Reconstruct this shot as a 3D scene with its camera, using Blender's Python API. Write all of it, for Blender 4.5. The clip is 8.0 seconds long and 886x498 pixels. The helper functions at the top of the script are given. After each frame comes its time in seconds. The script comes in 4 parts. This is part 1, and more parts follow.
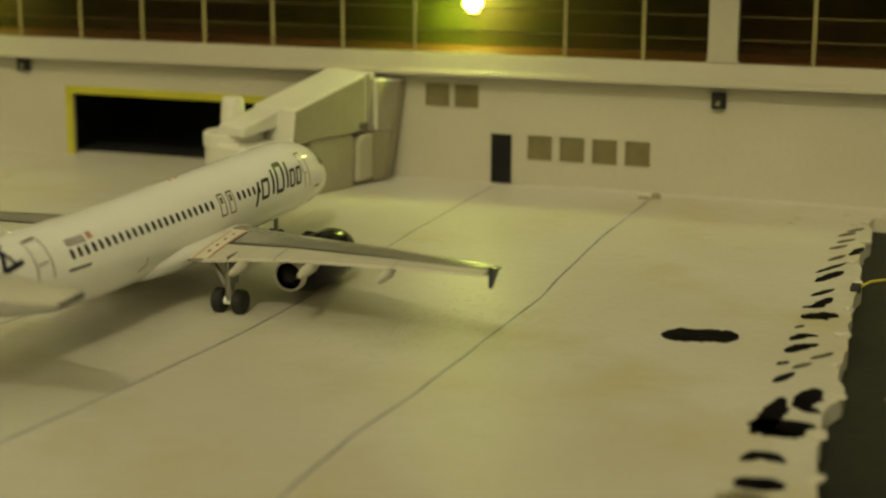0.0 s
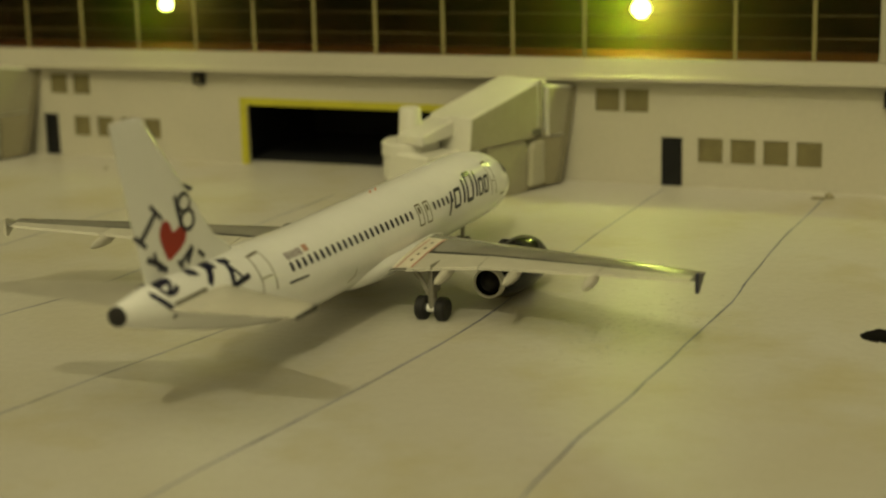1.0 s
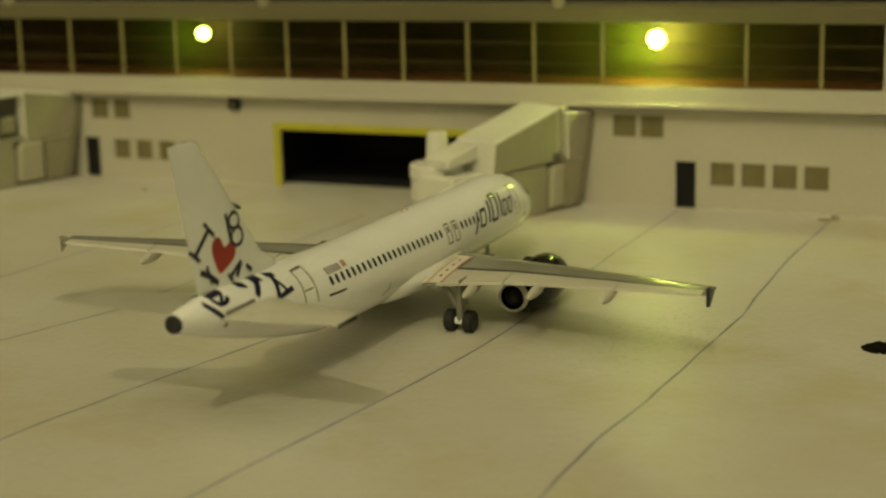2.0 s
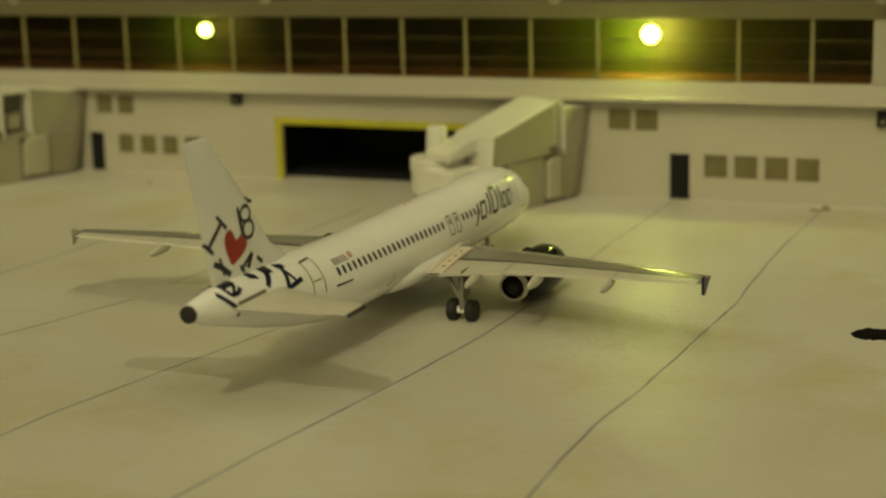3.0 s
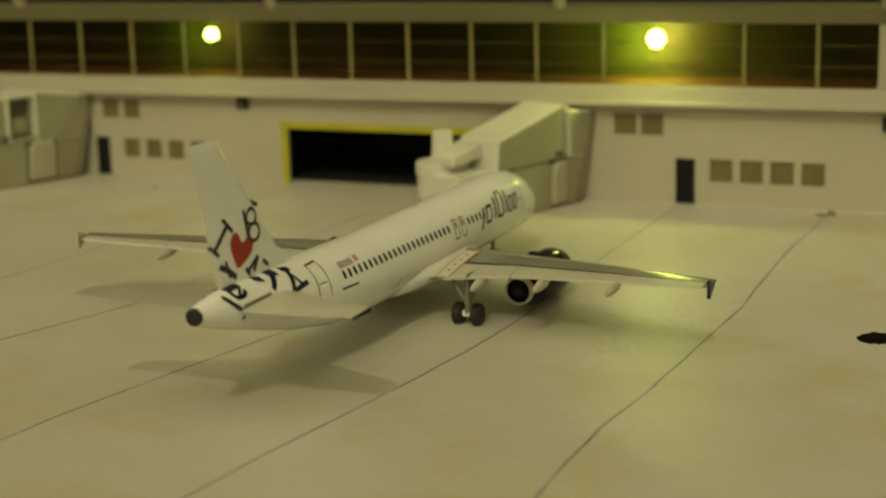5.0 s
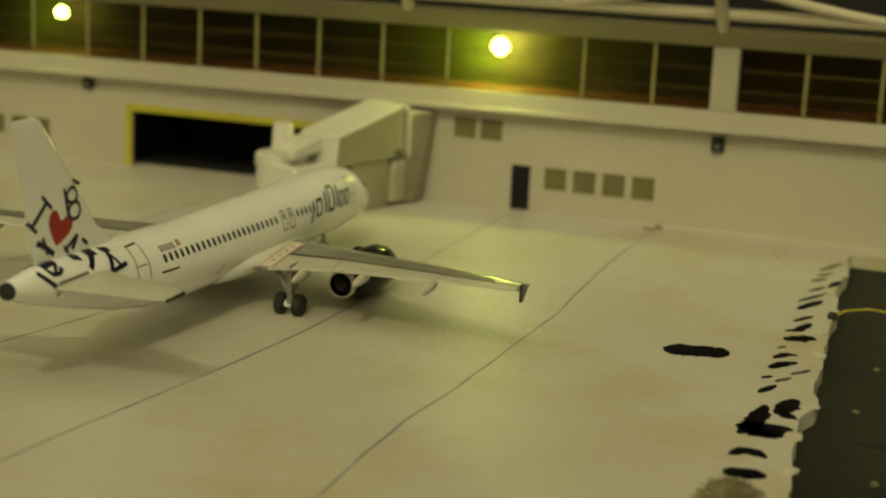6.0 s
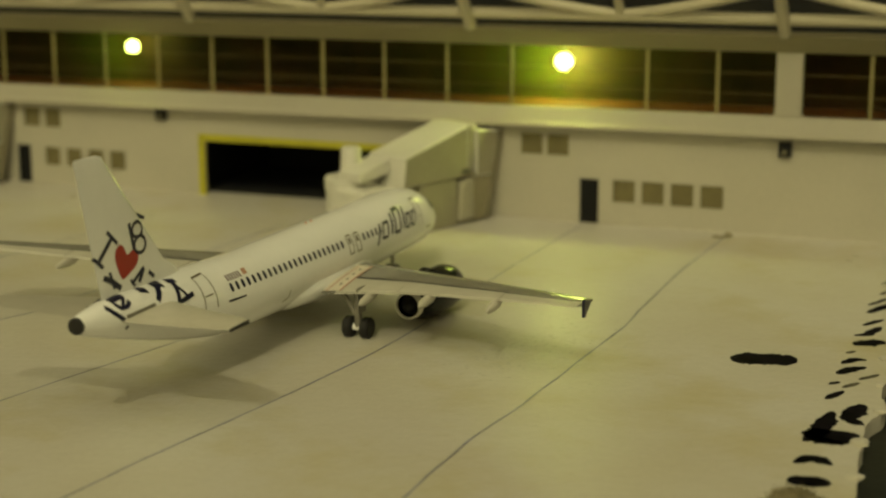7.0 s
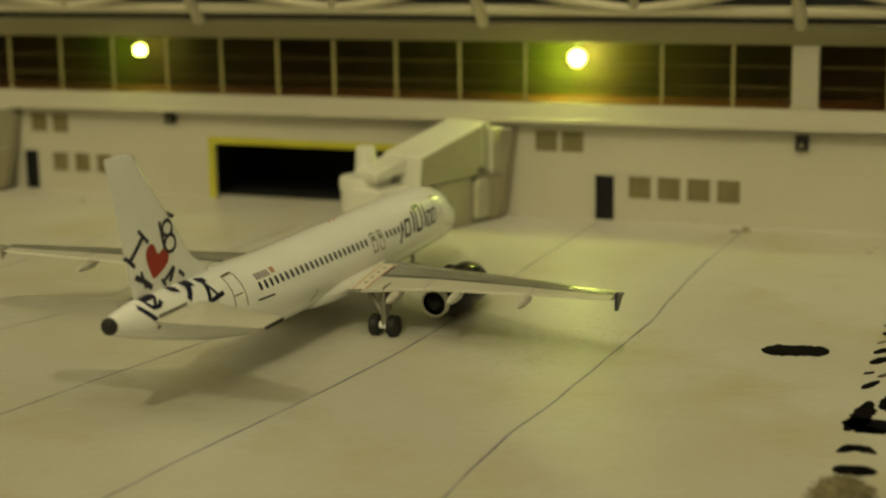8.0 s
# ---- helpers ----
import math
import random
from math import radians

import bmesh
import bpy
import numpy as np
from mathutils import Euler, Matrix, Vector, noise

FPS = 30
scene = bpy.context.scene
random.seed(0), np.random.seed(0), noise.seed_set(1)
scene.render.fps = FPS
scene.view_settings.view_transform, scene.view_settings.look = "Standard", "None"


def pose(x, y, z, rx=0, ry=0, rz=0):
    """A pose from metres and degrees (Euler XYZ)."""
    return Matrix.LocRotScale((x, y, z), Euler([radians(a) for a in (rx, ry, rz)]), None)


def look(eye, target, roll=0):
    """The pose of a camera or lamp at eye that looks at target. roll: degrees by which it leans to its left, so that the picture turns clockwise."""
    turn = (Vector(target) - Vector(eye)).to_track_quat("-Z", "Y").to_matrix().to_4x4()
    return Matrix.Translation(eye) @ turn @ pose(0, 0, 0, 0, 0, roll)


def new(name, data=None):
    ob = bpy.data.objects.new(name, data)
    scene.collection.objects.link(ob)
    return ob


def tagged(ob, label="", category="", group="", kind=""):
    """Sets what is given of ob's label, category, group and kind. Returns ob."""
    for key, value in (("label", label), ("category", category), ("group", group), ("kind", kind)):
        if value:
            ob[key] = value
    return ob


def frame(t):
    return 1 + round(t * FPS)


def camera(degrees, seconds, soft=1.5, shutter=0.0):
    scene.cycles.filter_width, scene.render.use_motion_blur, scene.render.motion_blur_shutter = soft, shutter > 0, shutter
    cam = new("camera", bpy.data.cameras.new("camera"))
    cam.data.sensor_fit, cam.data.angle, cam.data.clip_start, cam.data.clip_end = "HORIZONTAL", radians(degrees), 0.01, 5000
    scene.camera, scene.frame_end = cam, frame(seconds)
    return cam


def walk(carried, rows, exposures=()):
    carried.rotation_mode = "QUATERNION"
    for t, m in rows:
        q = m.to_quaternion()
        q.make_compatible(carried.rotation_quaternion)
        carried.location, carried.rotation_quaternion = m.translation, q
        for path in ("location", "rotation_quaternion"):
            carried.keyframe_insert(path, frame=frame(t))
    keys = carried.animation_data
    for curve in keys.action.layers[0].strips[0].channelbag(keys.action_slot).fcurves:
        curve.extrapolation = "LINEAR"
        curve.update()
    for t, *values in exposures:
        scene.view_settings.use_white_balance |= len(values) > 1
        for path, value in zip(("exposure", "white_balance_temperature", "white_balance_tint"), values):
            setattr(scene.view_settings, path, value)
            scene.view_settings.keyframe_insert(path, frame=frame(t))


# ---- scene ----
# ---------------------------------------------------------------- camera
cam = camera(29.0, 8.0, soft=2.2)
cam.data.dof.use_dof = True
cam.data.dof.focus_distance = 0.206
cam.data.dof.aperture_fstop = 31.0
PATH = [
    (0, (0.04319, -0.24965, 0.05202), (-0.04664, 0.02508, -0.01757), 0.31),
    (0.5, (0.03923, -0.25764, 0.05527), (-0.07166, 0.01236, -0.02062), -1.58),
    (1, (0.03500, -0.25753, 0.05473), (-0.07331, 0.01350, -0.01631), -1.46),
    (1.5, (0.03220, -0.25572, 0.05433), (-0.08149, 0.01387, -0.01365), -1.76),
    (1.7, (0.03738, -0.26313, 0.05545), (-0.07378, 0.00608, -0.01092), -1.36),
    (3, (0.03957, -0.27665, 0.05854), (-0.06970, -0.00626, -0.00974), -1.57),
    (3.5, (0.03936, -0.27645, 0.05843), (-0.06916, -0.00557, -0.00893), -1.51),
    (4, (0.03929, -0.27733, 0.05816), (-0.06959, -0.00656, -0.01003), -1.46),
    (4.5, (0.03934, -0.27670, 0.05831), (-0.06887, -0.00608, -0.01043), -1.50),
    (5, (0.03961, -0.27688, 0.05824), (-0.07040, -0.00702, -0.00882), -1.54),
    (5.1, (0.03979, -0.27702, 0.05853), (-0.07012, -0.00607, -0.00860), -1.35),
    (5.2, (0.03979, -0.27702, 0.05853), (-0.05863, -0.00151, -0.00785), 0.87),
    (6.3, (0.04743, -0.27908, 0.05903), (-0.04038, -0.00089, -0.00870), 2.85),
    (6.5, (0.04741, -0.27821, 0.05907), (-0.04499, -0.00073, -0.00899), 1.12),
    (7, (0.05014, -0.27908, 0.06026), (-0.05367, -0.00597, -0.00531), -0.10),
    (7.5, (0.04814, -0.28096, 0.05960), (-0.05244, -0.00512, -0.00347), 0.54),
    (8, (0.04446, -0.27975, 0.05847), (-0.05680, -0.00507, -0.00581), -0.85),
]
walk(cam, [(t, look(eye, target, roll)) for t, eye, target, roll in PATH], [(0.0, 0.04), (0.5, 0.07), (1.2, 0.0), (8.0, 0.0)])

# ---------------------------------------------------------------- light
LAMP = (0.46, -2.26, 2.02)          # bare warm bulb over the photographer's shoulder
WARM = (1.0, 0.91, 0.525)
world = bpy.data.worlds.new("room_dark")
world.use_nodes = True
world.node_tree.nodes["Background"].inputs[0].default_value = (1.0, 0.86, 0.4, 1)
world.node_tree.nodes["Background"].inputs[1].default_value = 0.02
scene.world = world
bulb = bpy.data.lights.new("room_bulb", "POINT")
bulb.energy, bulb.color, bulb.shadow_soft_size = 66.0, WARM, 0.025
new("room_bulb", bulb).location = LAMP
over = bpy.data.lights.new("ceiling_bulb", "POINT")      # weaker overhead bulb that throws the faint second shadows
over.energy, over.color, over.shadow_soft_size = 3.5, (1.0, 0.92, 0.60), 0.02
new("ceiling_bulb", over).location = (0.95, -0.60, 2.5)
LED_POWER = 215.0
LED_COLOR = (0.87, 1.0, 0.18)

CM = 0.01          # the setting is written in centimetres
AIR = 0.0025       # the airliner is written in full-size metres at 1:400


# ---------------------------------------------------------------- materials
def material(name, color, rough=0.5, metal=0.0, vary=0.08, coarse=60.0, fine=900.0, bump=0.0, tint=None, spec=0.5, coat=0.0, wave=0.0, stain=None):
    """A surface with colour variation at two scales and a fine relief; scales are per metre."""
    m = bpy.data.materials.new(name)
    m.use_nodes = True
    nt = m.node_tree
    bsdf = nt.nodes["Principled BSDF"]
    co = nt.nodes.new("ShaderNodeTexCoord")
    mix_in = []
    for scale, detail in ((coarse, 4.0), (fine, 3.0)):
        n = nt.nodes.new("ShaderNodeTexNoise")
        n.inputs["Scale"].default_value = scale
        n.inputs["Detail"].default_value = detail
        nt.links.new(co.outputs["Object"], n.inputs["Vector"])
        mix_in.append(n)
    ramp = nt.nodes.new("ShaderNodeMapRange")
    ramp.inputs[1].default_value, ramp.inputs[2].default_value = 0.3, 0.7
    nt.links.new(mix_in[0].outputs[0], ramp.inputs[0])
    a = nt.nodes.new("ShaderNodeMix")
    a.data_type = "RGBA"
    second = tint if tint else tuple(c * (1 - 2.2 * vary) for c in color)
    a.inputs[6].default_value, a.inputs[7].default_value = (*color, 1), (*second, 1)
    nt.links.new(ramp.outputs[0], a.inputs[0])
    b = nt.nodes.new("ShaderNodeMix")
    b.data_type, b.blend_type = "RGBA", "MULTIPLY"
    grey = nt.nodes.new("ShaderNodeMapRange")
    grey.inputs[1].default_value, grey.inputs[2].default_value = 0.3, 0.7
    grey.inputs[3].default_value, grey.inputs[4].default_value = 1 - vary, 1.0
    nt.links.new(mix_in[1].outputs[0], grey.inputs[0])
    b.inputs[0].default_value = 1.0
    nt.links.new(a.outputs[2], b.inputs[6])
    nt.links.new(grey.outputs[0], b.inputs[7])
    last = b
    if stain:
        # old glue and varnish stains with soft rims
        spot = nt.nodes.new("ShaderNodeTexNoise")
        spot.inputs["Scale"].default_value = 42.0
        spot.inputs["Detail"].default_value = 5.0
        spot.inputs["Roughness"].default_value = 0.62
        nt.links.new(co.outputs["Object"], spot.inputs["Vector"])
        keep = nt.nodes.new("ShaderNodeMapRange")
        keep.inputs[1].default_value, keep.inputs[2].default_value = 0.50, 0.69
        keep.inputs[4].default_value = 0.75
        nt.links.new(spot.outputs[0], keep.inputs[0])
        last = nt.nodes.new("ShaderNodeMix")
        last.data_type = "RGBA"
        last.inputs[7].default_value = (*stain, 1)
        nt.links.new(keep.outputs[0], last.inputs[0])
        nt.links.new(b.outputs[2], last.inputs[6])
    nt.links.new(last.outputs[2], bsdf.inputs["Base Color"])
    rr = nt.nodes.new("ShaderNodeMapRange")
    rr.inputs[3].default_value, rr.inputs[4].default_value = max(0.02, rough - 0.06), min(1.0, rough + 0.06)
    nt.links.new(mix_in[0].outputs[0], rr.inputs[0])
    nt.links.new(rr.outputs[0], bsdf.inputs["Roughness"])
    bsdf.inputs["Metallic"].default_value = metal
    bsdf.inputs["Specular IOR Level"].default_value = spec
    bsdf.inputs["Coat Weight"].default_value = coat
    bsdf.inputs["Coat Roughness"].default_value = 0.12
    if wave:
        # slow unevenness of a hand-laid sheet
        sheet_noise = nt.nodes.new("ShaderNodeTexNoise")
        sheet_noise.inputs["Scale"].default_value = wave
        sheet_noise.inputs["Detail"].default_value = 4.0
        sheet_noise.inputs["Roughness"].default_value = 0.6
        nt.links.new(co.outputs["Object"], sheet_noise.inputs["Vector"])
        relief = nt.nodes.new("ShaderNodeBump")
        relief.inputs["Strength"].default_value = bump
        relief.inputs["Distance"].default_value = 0.0006
        nt.links.new(sheet_noise.outputs[0], relief.inputs["Height"])
        nt.links.new(relief.outputs[0], bsdf.inputs["Coat Normal"])
        bsdf.inputs["Coat Roughness"].default_value = 0.06
    elif bump:
        bm_ = nt.nodes.new("ShaderNodeBump")
        bm_.inputs["Strength"].default_value = bump
        bm_.inputs["Distance"].default_value = 0.0003
        add = nt.nodes.new("ShaderNodeMath")
        add.operation = "ADD"
        nt.links.new(mix_in[0].outputs[0], add.inputs[0])
        nt.links.new(mix_in[1].outputs[0], add.inputs[1])
        nt.links.new(add.outputs[0], bm_.inputs["Height"])
        nt.links.new(bm_.outputs[0], bsdf.inputs["Normal"])
    return m


PAPER = material("apron_card", (0.59, 0.575, 0.54), 0.48, vary=0.05, coarse=34, fine=1500, bump=0.55, tint=(0.53, 0.50, 0.425), spec=0.10, coat=0.26, wave=650, stain=(0.47, 0.425, 0.255))
CARD = material("white_card", (0.50, 0.475, 0.40), 0.6, vary=0.05, coarse=45, fine=1200, bump=0.1)
LEDGE = material("smooth_white_card", (0.425, 0.40, 0.33), 0.5, vary=0.04, coarse=30, fine=900, bump=0.06)
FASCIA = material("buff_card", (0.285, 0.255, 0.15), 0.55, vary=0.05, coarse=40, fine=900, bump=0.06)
TUBE = material("cream_plastic_tube", (0.55, 0.51, 0.38), 0.4, vary=0.06, coarse=90, fine=1500)
MULLION = material("cream_strip", (0.29, 0.25, 0.10), 0.5, vary=0.1, coarse=120, fine=1800)
RAIL = material("dull_wire", (0.16, 0.13, 0.09), 0.5, vary=0.1)
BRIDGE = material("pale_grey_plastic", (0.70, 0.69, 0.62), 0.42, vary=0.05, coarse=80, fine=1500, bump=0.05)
SIDE = material("olive_grey_side", (0.33, 0.31, 0.225), 0.5, vary=0.08, coarse=120, fine=1400)
BRIDGE_DARK = material("shaded_grey_panel", (0.12, 0.115, 0.09), 0.6, vary=0.1)
PIER = material("pale_buff_block", (0.43, 0.41, 0.31), 0.5, vary=0.06, coarse=90, fine=1200)
GAP = material("dusty_brown_gap", (0.29, 0.26, 0.18), 0.7, vary=0.15)
TAUPE = material("taupe_card", (0.32, 0.29, 0.19), 0.6, vary=0.08, coarse=90, fine=1200)
YELLOW = material("yellow_paint", (0.50, 0.47, 0.03), 0.5, vary=0.08, coarse=150)
PANE = material("taupe_window_print", (0.185, 0.158, 0.07), 0.6, vary=0.09, coarse=500, fine=2500, bump=0.1)
DOOR = material("slate_door_print", (0.011, 0.011, 0.013), 0.6, vary=0.15, coarse=200, spec=0.2)
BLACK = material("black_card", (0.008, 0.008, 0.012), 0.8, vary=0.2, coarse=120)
BAR = material("dark_brown_bar", (0.12, 0.09, 0.035), 0.6, vary=0.2, spec=0.2)
BACK = material("dark_brown_backing", (0.044, 0.0205, 0.006), 0.65, vary=0.3, coarse=90, fine=700, bump=0.1, spec=0.12)
REDFLOOR = material("oxblood_card", (0.125, 0.040, 0.010), 0.45, vary=0.2, coarse=120, fine=900, bump=0.3, spec=0.4)
TABLE = material("charcoal_board", (0.019, 0.022, 0.018), 0.7, vary=0.25, coarse=70, fine=600, bump=0.25, tint=(0.030, 0.031, 0.023), spec=0.25)
PEN = material("blue_ballpoint", (0.33, 0.33, 0.45), 0.5, vary=0.3, coarse=120, fine=3000)
INK = material("black_marker_ink", (0.006, 0.004, 0.009), 0.6, vary=0.4, coarse=300, fine=2500, spec=0.04)
INK_GREY = material("dry_marker_ink", (0.16, 0.14, 0.10), 0.7, vary=0.4, coarse=500, fine=2500)
WHITE = material("white_airliner_paint", (0.93, 0.935, 0.95), 0.07, vary=0.02, coarse=80, fine=900, spec=0.5)
WINGGREY = material("silver_grey_wing_paint", (0.36, 0.35, 0.31), 0.14, vary=0.08, coarse=200, fine=1500, metal=0.25, bump=0.06)
FLAP = material("pale_grey_flap_paint", (0.56, 0.54, 0.47), 0.32, vary=0.05, coarse=200)
# one tailplane paint in two tones: right half lit, left half shaded
TAIL_LIT = material("lit_tailplane_paint", (0.64, 0.615, 0.53), 0.25, vary=0.05, coarse=200)
TAIL_SHADED = material("shaded_tailplane_paint", (0.45, 0.43, 0.37), 0.3, vary=0.05, coarse=200)
NAVY = material("navy_paint", (0.012, 0.013, 0.05), 0.3, vary=0.15, coarse=400)
NACELLE = material("glossy_black_nacelle", (0.012, 0.012, 0.018), 0.10, vary=0.2, coarse=300, spec=0.15)
CHROME = material("silver_lip", (0.80, 0.78, 0.72), 0.3, vary=0.05)
EXHAUST = material("burnt_metal", (0.02, 0.018, 0.02), 0.5, metal=0.2, vary=0.2)
GEAR = material("grey_gear_metal", (0.27, 0.255, 0.22), 0.4, metal=0.2, vary=0.1)
RUBBER = material("black_rubber", (0.014, 0.013, 0.014), 0.6, vary=0.2, coarse=500)
RED = material("heart_red", (0.42, 0.028, 0.018), 0.35, vary=0.06, coarse=300)
VIOLET = material("registration_violet", (0.40, 0.32, 0.38), 0.4, vary=0.2, coarse=900)
PINK = material("walkway_red", (0.62, 0.34, 0.26), 0.4, vary=0.1)
CREAM = material("walkway_cream", (0.78, 0.72, 0.62), 0.4, vary=0.05)
TUFT = material("buff_fibre", (0.36, 0.31, 0.18), 0.95, vary=0.3, coarse=400, fine=2500, bump=0.5)
GLINT_BEAD = material("glint_bead_gloss", (0.66, 0.64, 0.59), 0.09, vary=0.04, spec=0.32)
WIRE = material("yellow_wire_sheath", (0.55, 0.48, 0.05), 0.4, vary=0.1)
ROOM = material("plain_room_paint", (0.87, 0.84, 0.68), 0.8, vary=0.03, coarse=3, fine=60)
CEILING = material("white_ceiling_paint", (0.90, 0.89, 0.85), 0.85, vary=0.03, coarse=3, fine=60)
DULL_WALL = material("bounce_dulling_wall_paint", (0.40, 0.39, 0.33), 0.85, vary=0.06, coarse=3, fine=60)
FLOORWOOD = material("worn_honey_floorboards", (0.50, 0.41, 0.28), 0.5, vary=0.2, coarse=6, fine=90, bump=0.05)
DARKWOOD = material("dark_cupboard_wood", (0.010, 0.009, 0.007), 0.7, vary=0.4, coarse=14, fine=160, bump=0.1)

GLASS = bpy.data.materials.new("acetate_with_bloom")
GLASS.use_nodes = True
_g = GLASS.node_tree.nodes["Principled BSDF"]
_g.inputs["Base Color"].default_value = (0.95, 0.95, 0.90, 1)
_g.inputs["Transmission Weight"].default_value = 1.0
_g.inputs["Roughness"].default_value = 0.02
_g.inputs["IOR"].default_value = 1.04
# green translucent share stands in for the bloom round the lamps
_h = GLASS.node_tree.nodes.new("ShaderNodeBsdfTranslucent")
_h.inputs["Color"].default_value = (0.57, 0.9, 0.04, 1)
_m = GLASS.node_tree.nodes.new("ShaderNodeMixShader")
_m.inputs[0].default_value = 0.0115
GLASS.node_tree.links.new(_g.outputs[0], _m.inputs[1])
GLASS.node_tree.links.new(_h.outputs[0], _m.inputs[2])
GLASS.node_tree.links.new(_m.outputs[0], GLASS.node_tree.nodes["Material Output"].inputs["Surface"])


def lit(name, power):
    m = bpy.data.materials.new(name)
    m.use_nodes = True
    s = m.node_tree.nodes["Principled BSDF"]
    s.inputs["Base Color"].default_value = (0.9, 0.9, 0.6, 1)
    s.inputs["Emission Color"].default_value = (*LED_COLOR, 1)
    s.inputs["Emission Strength"].default_value = power
    return m


LED = lit("lit_led_bulb", LED_POWER)
LED_DIM = lit("weaker_lit_led_bulb", LED_POWER * 0.28)


# ---------------------------------------------------------------- mesh helpers
def thing(name, at, label, category, group="", rz=0.0):
    ob = new(name)
    ob.empty_display_size = 0.01
    ob.matrix_world = pose(at[0] * CM, at[1] * CM, at[2] * CM, 0, 0, rz)
    return tagged(ob, label, category, group)


def part(name, bm, mat, parent=None, label="", scale=CM, smooth=False, shadow=True):
    bmesh.ops.recalc_face_normals(bm, faces=bm.faces)
    me = bpy.data.meshes.new(name)
    bm.to_mesh(me)
    bm.free()
    me.transform(Matrix.Scale(scale, 4))
    me.materials.append(mat)
    if smooth:
        me.shade_smooth()
        me.set_sharp_from_angle(angle=radians(40))
    ob = new(name, me)
    if parent is not None:
        ob.parent = parent
    if label:
        ob["label"] = label
    ob.visible_shadow = shadow
    return ob


def box(bm, x0, x1, y0, y1, z0, z1, b=0.0):
    vs = [bm.verts.new((x, y, z)) for x in (x0, x1) for y in (y0, y1) for z in (z0, z1)]
    fs = [(0, 1, 3, 2), (4, 6, 7, 5), (0, 4, 5, 1), (2, 3, 7, 6), (0, 2, 6, 4), (1, 5, 7, 3)]
    faces = [bm.faces.new([vs[i] for i in f]) for f in fs]
    if b:
        edges = list({e for f in faces for e in f.edges})
        bmesh.ops.bevel(bm, geom=edges, offset=b, segments=2, affect="EDGES", profile=0.5)
    return bm


def boxed(*a):
    return box(bmesh.new(), *a)


def prism(bm, outline, axis, lo, hi, b=0.0):
    """Extrudes a closed outline of (p, q) along x, y or z."""
    def at(p, q, r):
        return {"x": (r, p, q), "y": (p, r, q), "z": (p, q, r)}[axis]
    lower = [bm.verts.new(at(p, q, lo)) for p, q in outline]
    upper = [bm.verts.new(at(p, q, hi)) for p, q in outline]
    n = len(outline)
    faces = [bm.faces.new(lower), bm.faces.new(upper)]
    faces += [bm.faces.new((lower[i], lower[(i + 1) % n], upper[(i + 1) % n], upper[i])) for i in range(n)]
    if b:
        edges = list({e for f in faces for e in f.edges})
        bmesh.ops.bevel(bm, geom=edges, offset=b, segments=2, affect="EDGES", profile=0.5)
    return bm


def loft(bm, rings, caps=True):
    rows = [[bm.verts.new(p) for p in ring] for ring in rings]
    n = len(rows[0])
    for a, c in zip(rows, rows[1:]):
        for i in range(n):
            bm.faces.new((a[i], a[(i + 1) % n], c[(i + 1) % n], c[i]))
    if caps:
        bm.faces.new(rows[0])
        bm.faces.new(rows[-1])
    return bm


def tube(bm, points, r, n=12):
    pts = [Vector(p) for p in points]
    rings = []
    for i, p in enumerate(pts):
        d = (pts[min(i + 1, len(pts) - 1)] - pts[max(i - 1, 0)]).normalized()
        ref = Vector((0, 0, 1)) if abs(d.z) < 0.9 else Vector((0, 1, 0))
        u = d.cross(ref).normalized()
        v = u.cross(d)
        rings.append([p + r * (math.cos(a) * u + math.sin(a) * v) for a in (2 * math.pi * k / n for k in range(n))])
    return loft(bm, rings)


def lathe(bm, profile, centre, axis, n=32, caps=True):
    """Turns (along, radius) rows round an axis through centre."""
    c = Vector(centre)
    d = {"x": Vector((1, 0, 0)), "y": Vector((0, 1, 0)), "z": Vector((0, 0, 1))}[axis]
    u = {"x": Vector((0, 1, 0)), "y": Vector((0, 0, 1)), "z": Vector((1, 0, 0))}[axis]
    v = d.cross(u)
    rings = [[c + s * d + r * (math.cos(a) * u + math.sin(a) * v) for a in (2 * math.pi * k / n for k in range(n))] for s, r in profile]
    return loft(bm, rings, caps)


def pierced(bm, x0, x1, z0, z1, y0, y1, holes):
    """A wall in the x-z plane between y0 and y1 with real openings (hx0, hx1, hz0, hz1)."""
    xs = sorted({x0, x1, *[h[0] for h in holes], *[h[1] for h in holes]})
    zs = sorted({z0, z1, *[h[2] for h in holes], *[h[3] for h in holes]})
    solid = lambda i, k: 0 <= i < len(xs) - 1 and 0 <= k < len(zs) - 1 and not any(
        h[0] <= (xs[i] + xs[i + 1]) / 2 <= h[1] and h[2] <= (zs[k] + zs[k + 1]) / 2 <= h[3] for h in holes)
    grid = {}

    def v(i, k, y):
        if (i, k, y) not in grid:
            grid[i, k, y] = bm.verts.new((xs[i], y, zs[k]))
        return grid[i, k, y]

    for i in range(len(xs) - 1):
        for k in range(len(zs) - 1):
            if not solid(i, k):
                continue
            for y in (y0, y1):
                bm.faces.new((v(i, k, y), v(i + 1, k, y), v(i + 1, k + 1, y), v(i, k + 1, y)))
            for di, dk, a, c in ((-1, 0, (i, k), (i, k + 1)), (1, 0, (i + 1, k), (i + 1, k + 1)), (0, -1, (i, k), (i + 1, k)), (0, 1, (i, k + 1), (i + 1, k + 1))):
                if not solid(i + di, k + dk):
                    bm.faces.new((v(*a, y0), v(*c, y0), v(*c, y1), v(*a, y1)))
    return bm


